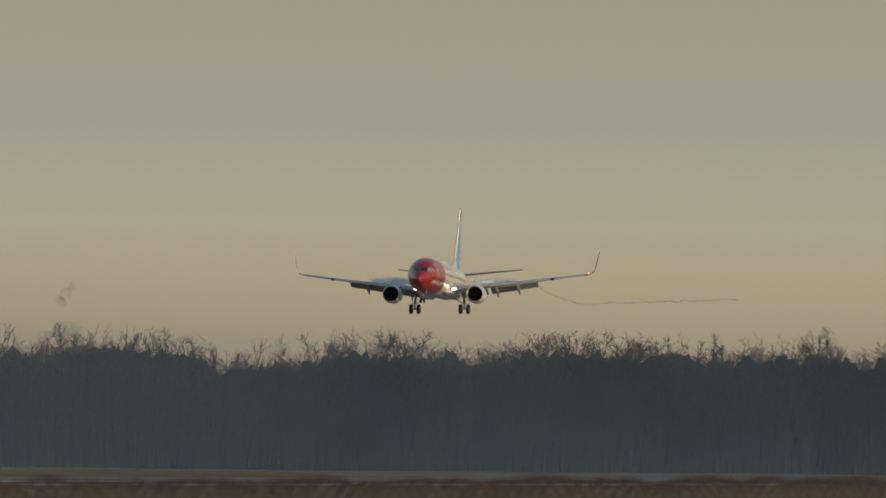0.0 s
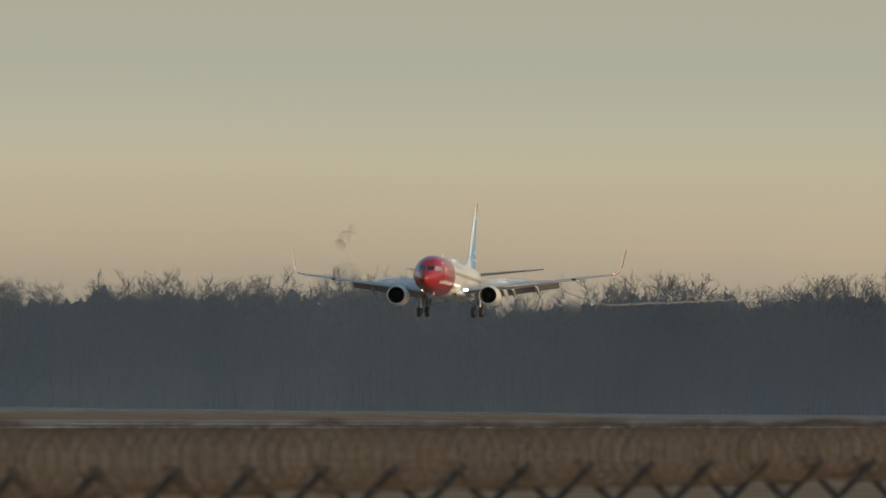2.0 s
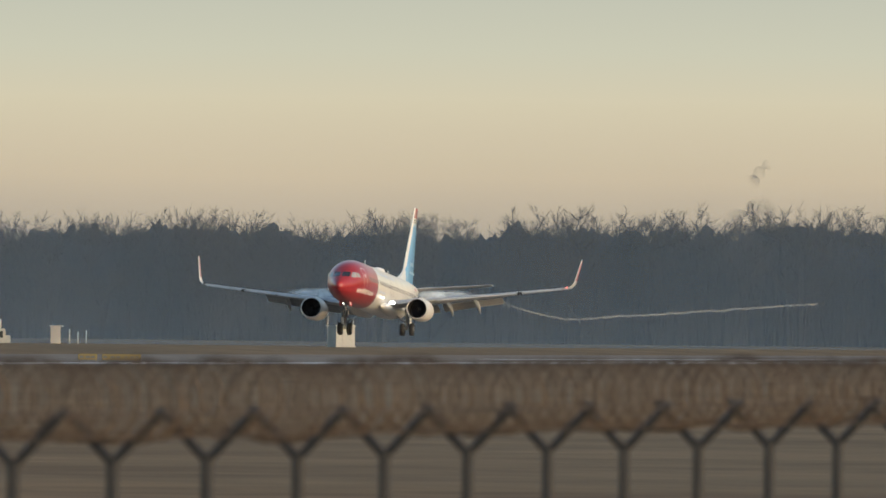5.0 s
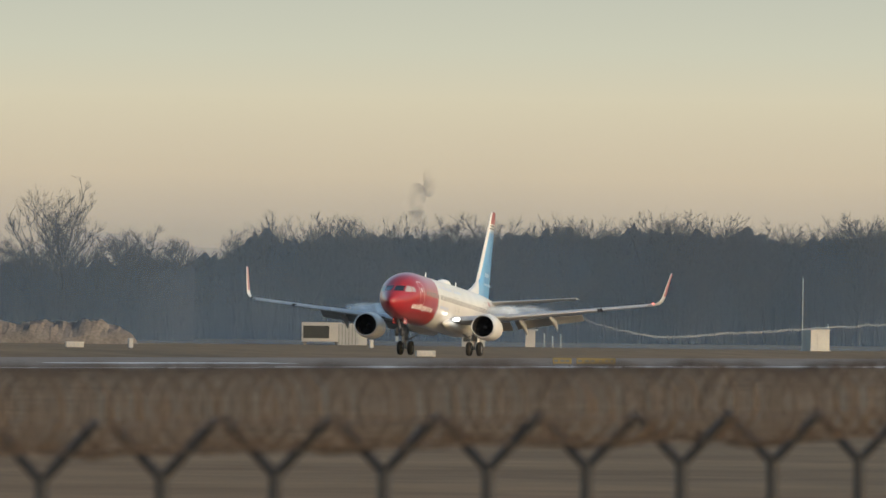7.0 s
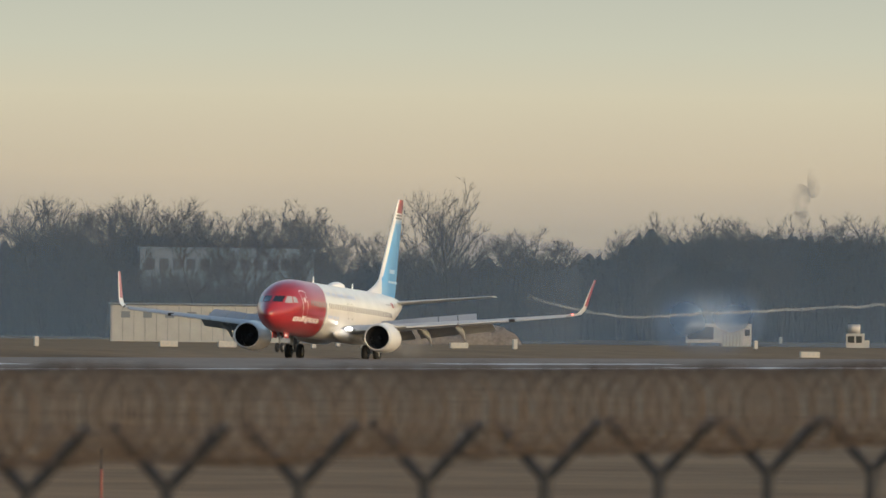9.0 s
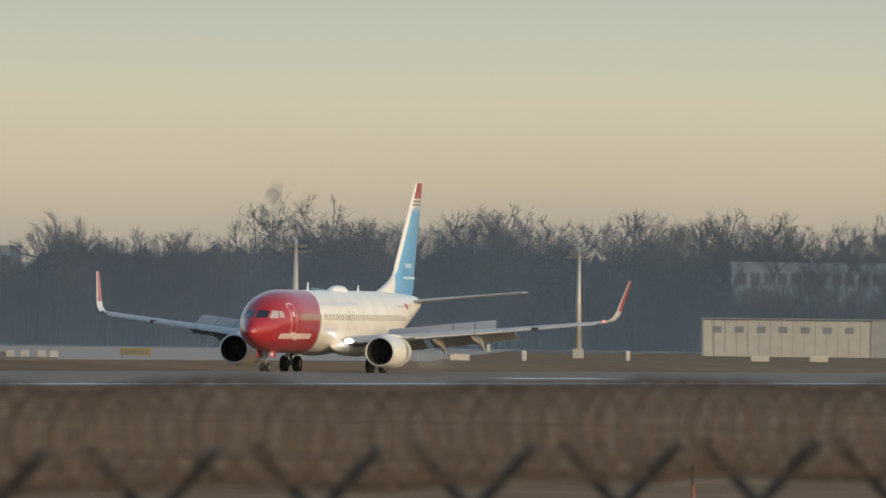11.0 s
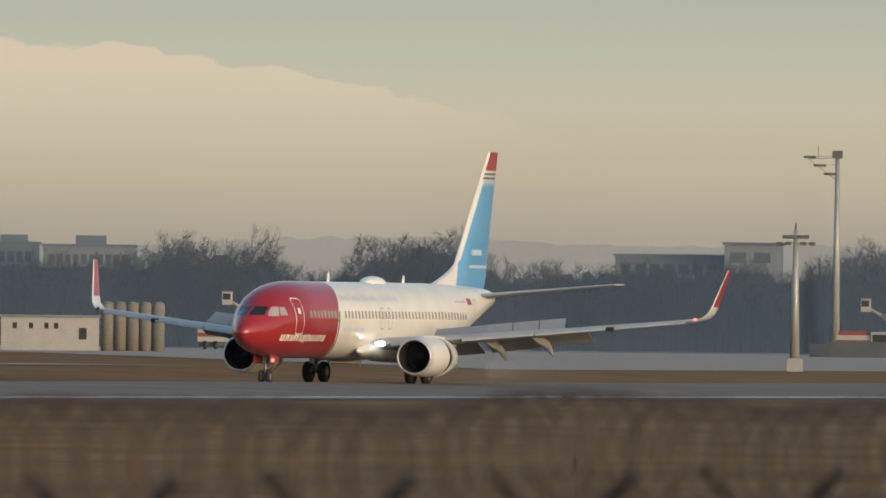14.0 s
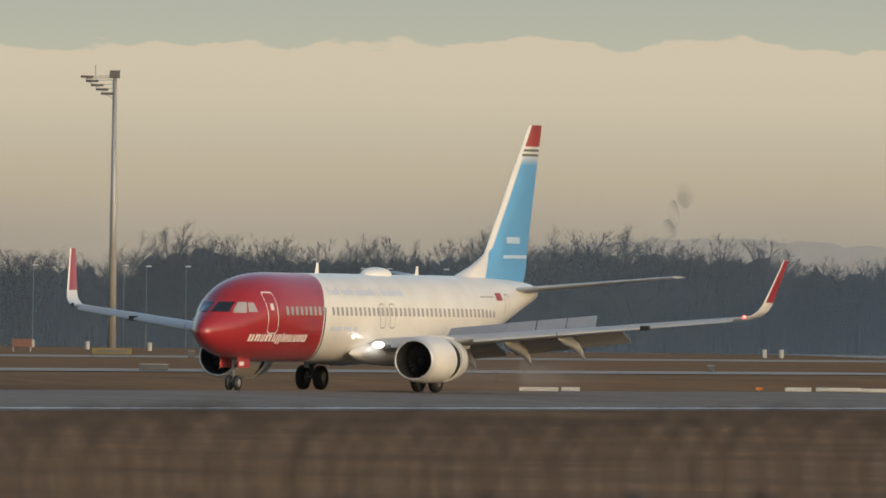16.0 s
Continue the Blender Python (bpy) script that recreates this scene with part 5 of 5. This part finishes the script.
def deicer(mark, dist, flip=1):
    o = tagged(new("deicing_truck"), "white and red de-icing truck with a raised boom cabin", "truck", "de-icing trucks")
    cubes("tank", [(-4.3 * flip, -0.4 * flip, -1.2, 1.2, 0.9, 2.5)] if flip > 0 else [(0.4, 4.3, -1.2, 1.2, 0.9, 2.5)], CABIN, o)
    cubes("tank_top", [(-4.0, -0.7, -0.9, 0.9, 2.5, 3.0)], ORANGE, o, "red tank cover")
    cubes("red_band", [(-4.32, -0.45, -1.24, -1.2, 1.5, 1.95)], ORANGE, o)
    cubes("side_band", [(2.2, 4.42, -1.24, -1.2, 1.3, 1.7)], ORANGE, o)
    cubes("chassis", [(-4.2, 4.3, -1.0, 1.0, 0.45, 0.85)], LAMPM, o)
    cubes("pump_box", [(2.4, 3.9, -0.8, 0.8, 2.6, 3.1)], ORANGE, o)
    cab = cubes("driver_cab", [(-0.3, 2.0, -1.6, 1.2, 0.5, 2.9)], CABIN, o)
    cubes("windscreen", [(-0.1, 1.8, -1.66, -1.6, 1.7, 2.6)], PANE, cab)
    cubes("grille", [(0.2, 1.5, -1.64, -1.6, 0.9, 1.4)], LAMPM, cab)
    cubes("headlight", [(-0.2, 0.2, -1.66, -1.6, 0.65, 0.85), (1.5, 1.9, -1.66, -1.6, 0.65, 0.85)], DIM_M, cab)
    cubes("side_box", [(2.2, 4.4, -1.2, 1.2, 0.8, 2.6)], CABIN, o)
    bm = bmesh.new()
    rod(bm, (3.2, 0, 2.9), (1.2, 0, 4.7), 0.26, 0.24, 10)
    rod(bm, (1.2, 0, 4.6), (-0.3, 0, 5.5), 0.19, 0.15, 10)
    boom = part("boom", smooth(bm), CABIN, o)
    cubes("boom_joint", [(0.9, 1.5, -0.35, 0.35, 4.4, 4.95)], LAMPM, boom)
    cubes("boom_cabin", [(-1.5, -0.3, -0.7, 0.7, 5.2, 6.7)], CABIN, boom)
    cubes("cabin_window", [(-1.4, -0.55, -0.76, -0.7, 5.8, 6.5)], PANE, boom)
    cubes("cabin_roof", [(-1.6, -0.2, -0.8, 0.8, 6.7, 6.82)], LAMPM, boom)
    for x in (-3.4, -2.2, 0.4, 3.2):
        bm = bmesh.new()
        rod(bm, (x - 0.2, -1.2, 0.5), (x + 0.2, -1.2, 0.5), 0.5, n=16)
        wheel = part("wheel", smooth(bm), DARK, o)
        twin = new("wheel", wheel.data)
        twin.parent, twin.location = o, (0, 2.4, 0)
    return stand(o, mark, dist)


deicer(21.130, 1970)
deicer(18.986, 1960)
bm = bmesh.new()
rings(bm, [[Vector((x, y, z)) for y, z in ((-1.5, 0), (1.5, 0), (1.0, 1.8), (-0.6, 1.8))] for x in (-5.5, 6.5)])
stand(tagged(part("blast_wall", bm, BLAST), "low sloping dark grey blast wall", "wall"), 18.963, 1900)
bm = bmesh.new()
rings(bm, [[Vector((x, y, z)) for y, z in ((-1.5, 0), (1.5, 0), (1.0, 1.5), (-0.6, 1.5))] for x in (-2.5, 2.5)])
stand(tagged(part("blast_wall", bm, BLAST), "low sloping dark grey blast wall", "wall"), 19.125, 1910)

for mark, dist, w in ((18.305, 1240, 7.0), (17.872, 1215, 4.0)):
    o = tagged(new("light_barrier"), "low dark bar with grey boxes on the apron", "barrier", "apron barriers")
    cubes("bar", [(-w / 2, w / 2, -0.3, 0.3, 0, 0.25)], LAMPM, o)
    for f in (-0.36, -0.1, 0.2, 0.42):
        cubes("box", [(f * w - 0.3, f * w + 0.3, -0.3, 0.3, 0.25, 0.72)], PANEL, o)
    stand(o, mark, dist)

# parked white car
o = tagged(new("car"), "small white car with dark windows on the service road", "car")
bm = bmesh.new()
prof = ((-2.0, 0.35), (2.0, 0.35), (2.05, 0.8), (1.3, 0.95), (0.7, 1.5), (-0.9, 1.55), (-1.6, 1.0), (-2.05, 0.9))
rings(bm, [[Vector((x, y * k, z)) for x, z in prof] for y, k in ((-0.85, 1), (0.85, 1))])
part("body", bm, CABIN, o)
cubes("side_window", [(-0.9, 0.7, -0.88, -0.85, 1.05, 1.42)], PANE, o)
cubes("windscreen", [(0.95, 1.15, -0.6, 0.6, 1.05, 1.3)], PANE, o)
for x in (-1.25, 1.25):
    bm = bmesh.new()
    rod(bm, (x, -0.9, 0.32), (x, 0.9, 0.32), 0.32, n=14)
    part("wheel", smooth(bm), DARK, o)
stand(o, 24.065, 1850, 60)

# street lamps before the far woods
for mark in (25.124, 24.820, 24.744, 24.611, 24.023, 23.934, 23.744):
    o = tagged(new("street_lamp"), "slim street lamp with a pale head", "street lamp", "street lamps")
    bm = bmesh.new()
    rod(bm, (0, 0, 0), (0, 0, 9.6), 0.05, 0.03, 6)
    part("pole", bm, LAMPM, o)
    cubes("head", [(-0.1, 0.55, -0.15, 0.15, 9.55, 9.72)], CABIN, o)
    stand(o, mark, 1990)


# a stake and a dry weed in the near grass
bm = bmesh.new()
rod(bm, (0, 0, 0), (0, 0, 0.7), 0.03, n=8)
stake = part("marker_stake", bm, ORANGE)
bm = bmesh.new()
rod(bm, (0, 0, 0.7), (0, 0, 1.1), 0.03, n=8)
part("stake_top", bm, STEEL, stake)
stand(tagged(stake, "thin red and dark marker stake in the grass", "stake"), 15.643, 330)
bm = bmesh.new()
rod(bm, (0, 0, 0), (0.03, 0, 1.2), 0.012, n=6)
bmesh.ops.create_icosphere(bm, subdivisions=2, radius=1, matrix=Matrix.Translation((0.03, 0, 1.3)) @ Matrix.Diagonal((0.06, 0.06, 0.17, 1)))
stand(tagged(part("dry_weed", bm, WIRE), "tall dry brown weed stalk with a seed head", "weed"), 19.984, 300)


# ---- steam, smoke and vapour ----
def mist(name, color, cover, scale, low=0.42, high=0.72, fade=True, ends=(2, 0, 2)):
    m = bpy.data.materials.new(name)
    m.use_nodes = True
    n, l = m.node_tree.nodes, m.node_tree.links
    n.clear()
    out, mix = n.new("ShaderNodeOutputMaterial"), n.new("ShaderNodeMixShader")
    clear, body_ = n.new("ShaderNodeBsdfTransparent"), n.new("ShaderNodeBsdfDiffuse")
    through_, both = n.new("ShaderNodeBsdfTranslucent"), n.new("ShaderNodeMixShader")
    body_.inputs[0].default_value = through_.inputs[0].default_value = (*color, 1)
    l.new(body_.outputs[0], both.inputs[1]), l.new(through_.outputs[0], both.inputs[2])
    co, tex, mr = n.new("ShaderNodeTexCoord"), n.new("ShaderNodeTexNoise"), n.new("ShaderNodeMapRange")
    tex.inputs["Scale"].default_value, tex.inputs["Detail"].default_value = scale, 4
    l.new(co.outputs["Object"], tex.inputs["Vector"]), l.new(tex.outputs[0], mr.inputs[0])
    mr.inputs[1].default_value, mr.inputs[2].default_value, mr.inputs[3].default_value, mr.inputs[4].default_value = low, high, 0.0, cover
    dense = mr.outputs[0]
    if fade:
        # thins out from the middle of the plume to its rim
        mid, flat, far, rim, mul = n.new("ShaderNodeVectorMath"), n.new("ShaderNodeVectorMath"), n.new("ShaderNodeVectorMath"), n.new("ShaderNodeMapRange"), n.new("ShaderNodeMath")
        mid.operation, flat.operation, far.operation, mul.operation = "SUBTRACT", "MULTIPLY", "LENGTH", "MULTIPLY"
        mid.inputs[1].default_value, flat.inputs[1].default_value = (0.5, 0.5, 0.4), ends
        rim.interpolation_type = "SMOOTHSTEP"
        rim.inputs[1].default_value, rim.inputs[2].default_value, rim.inputs[3].default_value, rim.inputs[4].default_value = 0.1, 0.8, 1.0, 0.0
        l.new(co.outputs["Generated"], mid.inputs[0]), l.new(mid.outputs[0], flat.inputs[0]), l.new(flat.outputs[0], far.inputs[0])
        l.new(far.outputs["Value"], rim.inputs[0]), l.new(rim.outputs[0], mul.inputs[0]), l.new(dense, mul.inputs[1])
        dense = mul.outputs[0]
    l.new(dense, mix.inputs[0]), l.new(clear.outputs[0], mix.inputs[1]), l.new(both.outputs[0], mix.inputs[2])
    l.new(mix.outputs[0], out.inputs[0])
    return m


STEAM, GREYSMOKE, TYRE, TRAIL = mist("steam", (0.75, 0.73, 0.70), 0.30, 0.3), mist("thin_smoke", (0.20, 0.20, 0.23), 0.42, 0.26, 0.36, 0.76), mist("tyre_smoke", (0.34, 0.46, 0.64), 0.60, 0.2, 0.15, 0.65), mist("vapour", (0.55, 0.55, 0.54), 0.27, 0.5, 0.1, 0.6, False)


def plume(name, base, puffs, material, label, category, seed):
    """Puffs one above the other: (offset x, y, z, half sizes x, y, z)."""
    bm = bmesh.new()
    rnd = random.Random(seed)
    for x, y, z, a, b, c in puffs:
        k = len(bm.verts)
        vs = bmesh.ops.create_icosphere(bm, subdivisions=4, radius=1, matrix=Matrix.Translation((x, y, z)) @ Matrix.Diagonal((a, b, c, 1)))["verts"]
        for v in vs:
            d = v.co - Vector((x, y, z))
            v.co += d * 0.25 * noise.noise(v.co * (1.3 / max(a, c)) + Vector((seed, 0, 0)))
    ob = tagged(part(name, smooth(bm, 180), material), label, category, kind="stuff")
    ob.location = base
    ob.visible_shadow = False
    return ob


SMOKE = ((10.606, 24, 5.5, 8.0, 3300, GREYSMOKE), (10.560, 33, 3.6, 2.4, 3300, GREYSMOKE), (13.300, 27, 8, 3.4, 3300, GREYSMOKE), (16.981, 24, 6, 3.6, 3300, GREYSMOKE), (18.271, 27, 12, 5.0, 3300, GREYSMOKE),
         (17.085, 27, 7, 3.6, 3300, GREYSMOKE), (22.985, 26, 8, 3.2, 3300, GREYSMOKE), (16.228, 15.2, 4.6, 1.8, 2400, STEAM))
for k, (mark, z, h, w, dist, m) in enumerate(SMOKE):
    rnd = random.Random(k)
    puffs = []
    for j in range(4):
        f = j / 3
        puffs.append((w * (0.9 * f - 0.45 + rnd.uniform(-0.3, 0.3)), 3 * j, h * (1.5 * f - 0.6), w * rnd.uniform(0.35, 0.7), 1.4, h * rnd.uniform(0.28, 0.45)))
    plume("steam_plume", spot(mark, dist, z), puffs, m, "thin drifting smoke plume beyond the woods" if m is GREYSMOKE else "white steam plume rising before the woods", "smoke", k)

tyre_smoke = plume("tyre_smoke", (RX + 1, 1296, -9.0), [(0.2, 16, 3.0, 4.9, 8, 4.0)], TYRE, "pale blue tyre smoke over the touchdown point", "smoke", 31)

# fog that the lowered flaps wring from the damp air over each wing, and spray behind the wheels
FOG, SPRAY = mist("wing_fog", (0.80, 0.86, 0.90), 1.0, 0.45, 0.1, 0.6), mist("wheel_spray", (0.46, 0.45, 0.44), 0.27, 0.35, 0.25, 0.75, True, (2, 1.7, 2))
WING_FOG = [plume("wing_fog", (RX, 1928, 18.8), [(sgn * x, 0.3 + 0.45 * x, 3.05 + 0.13 * x, 2.4, 1.6, 1.0 - 0.07 * x) for x in (3.6, 5.8, 8.2)], FOG, "thin white fog over the wing", "vapour", 12 + sgn) for sgn in (-1, 1)]
wheel_spray = plume("wheel_spray", (RX, 1250, -9), [(2.4, 9, 0.9, 1.2, 8, 1.1), (2.6, 20, 1.3, 1.5, 9, 1.4), (-2.6, 12, 0.8, 1.1, 8, 0.9)], SPRAY, "thin grey spray behind the main wheels", "spray", 14)

# vapour that trails behind the flap's outer end
v, f = [], []
for i in range(62):
    y = 3.6 + i * 2.6
    c = Vector((10.9 + 0.5 * noise.noise((y * 0.03, 0, 0)), y, 3.15 - 1.5 * min(1, (y - 3.6) / 26) ** 0.7 + max(0, y - 40) * 0.015 + 0.16 * noise.noise((y * 0.16, 5, 0))))
    r = 0.07 + 0.05 * min(1, y / 40)
    for k in range(6):
        a = 6.2832 * k / 6
        v.append((c.x + r * math.cos(a), c.y, c.z + r * math.sin(a)))
    if i:
        for k in range(6):
            b = 6 * (i - 1)
            f.append((b + k, b + (k + 1) % 6, b + 6 + (k + 1) % 6, b + 6 + k))
vapour = tagged(new("vapour_trail", raw_mesh("vapour_trail", np.array(v), np.array(f), TRAIL)), "thin white vapour trail behind the wing flap", "vapour", kind="stuff")
vapour.visible_shadow = False

# ---- what moves ----
FLIGHT = [  # seconds, distance along the runway, height, nose up, left wing down, crab
    (0.0, 1928, 18.8, 2.0, -0.6, 2.0), (0.5, 1885, 16.5, 2.0, -0.6, 2.0), (1.0, 1840, 14.6, 2.0, -0.6, 2.0), (1.5, 1798, 12.6, 2.1, -0.5, 2.0), (2.0, 1755, 10.8, 2.3, -0.4, 2.0),
    (2.5, 1713, 8.6, 2.6, -0.3, 2.0), (3.0, 1671, 6.7, 3.0, -0.2, 1.9), (3.2, 1655, 6.0, 3.1, -0.2, 1.9), (4.2, 1568, 3.3, 3.6, 0.0, 1.6), (5.3, 1483, 1.4, 3.9, 0.0, 1.3), (5.5, 1466, 1.2, 3.9, 0.0, 1.2),
    (6.0, 1425, 0.9, 3.9, 0.1, 1.1), (6.5, 1385, 0.6, 3.8, 0.2, 0.9), (7.0, 1345, 0.25, 3.6, 0.3, 0.8), (7.5, 1305, 0.0, 3.4, 0.4, 0.6), (8.0, 1266, -0.1, 3.1, 0.5, 0.5), (8.5, 1228, -0.12, 2.6, 0.5, 0.5),
    (9.0, 1190, -0.14, 2.0, 0.4, 0.5), (9.5, 1153, -0.14, 1.4, 0.4, 0.5), (10.0, 1116, -0.14, 0.8, 0.4, 0.5), (10.2, 1101, -0.14, 0.6, 0.42, 0.5), (11.2, 1029, -0.14, 0.0, 0.45, 0.5), (12.3, 952, -0.14, 0.0, 0.45, 0.5),
    (12.5, 938, -0.14, 0.0, 0.45, 0.5), (13.0, 903, -0.12, 0.0, 0.45, 0.5), (13.5, 870, -0.1, 0.0, 0.42, 0.5), (14.0, 837, -0.08, 0.0, 0.42, 0.5), (14.5, 804, -0.05, 0.0, 0.42, 0.5), (15.0, 772, -0.02, 0.0, 0.42, 0.5),
    (15.5, 741, 0.0, 0.0, 0.42, 0.5), (16.0, 710, 0.0, 0.0, 0.42, 0.5)]


def motions():
    walk(plane, [(t, pose(RX, y, z + 0.03 + max(0.0, min(1.0, 8.0 - t)) * 0.5, -up, bank, crab)) for t, y, z, up, bank, crab in FLIGHT])
    # lift bends the wings upwards until the wheels carry the weight
    for wing, sgn in WINGS:
        def bent(a):
            hinge = Matrix.Translation((sgn * 1.2, 0, 2.0))
            return hinge @ pose(0, 0, 0, 0, -sgn * a, 0) @ hinge.inverted()
        walk(wing, [(0.0, bent(2.5)), (5.5, bent(2.5)), (7.3, bent(2.0)), (8.6, bent(0.8)), (10.5, bent(0.4)), (16.0, bent(0.4))])
    for leg in MAIN_GEAR:
        walk(leg, [(0.0, pose(0, 0, -0.55)), (7.0, pose(0, 0, -0.55)), (8.0, pose(0, 0, 0)), (16.0, pose(0, 0, 0))])
    for sp, at, turn, roll in SPOILERS:
        def raised(a):
            return pose(*at, 0, roll, turn) @ pose(0, 0, 0, a, 0, 0)
        walk(sp, [(0.0, raised(-5)), (7.6, raised(-5)), (8.6, raised(33)), (16.0, raised(33))])
    walk(vapour, [(t, pose(RX, y, z, 0, 0, 0)) for t, y, z, up, bank, crab in FLIGHT if t < 8.6] + [(9.0, pose(RX, 1200, 1.6)), (9.4, pose(RX, 1190, -3.5)), (10.2, pose(RX, 1212, -14)), (16.0, pose(RX, 1212, -16))])
    walk(tyre_smoke, [(0.0, pose(RX + 1, 1272, -9)), (7.1, pose(RX + 1, 1272, -9)), (7.6, pose(RX + 1, 1274, -3.6)), (8.1, pose(RX + 1, 1276, -1.8)), (8.7, pose(RX + 2, 1279, 0.2)), (9.7, pose(RX + 2, 1280, 0.9)), (16.0, pose(RX + 4, 1284, 3.0))])
    for fog in WING_FOG:
        walk(fog, [(t, pose(RX, y, z + 0.25, -up, bank, crab)) for t, y, z, up, bank, crab in FLIGHT if t < 7.2] + [(7.8, pose(RX, 1282, -1.6)), (8.4, pose(RX, 1240, -6)), (16.0, pose(RX, 1240, -7))])
    walk(wheel_spray, [(0.0, pose(RX, 1250, -9)), (8.0, pose(RX, 1266, -6))] + [(t, pose(RX, y, -0.2)) for t, y, z, up, bank, crab in FLIGHT if t > 8.7])
    for sleeve in SLEEVES:
        walk(sleeve, [(0.0, pose(0, 0, 0)), (9.2, pose(0, 0, 0)), (10.4, pose(0, 0.6, 0)), (16.0, pose(0, 0.6, 0))])


motions()
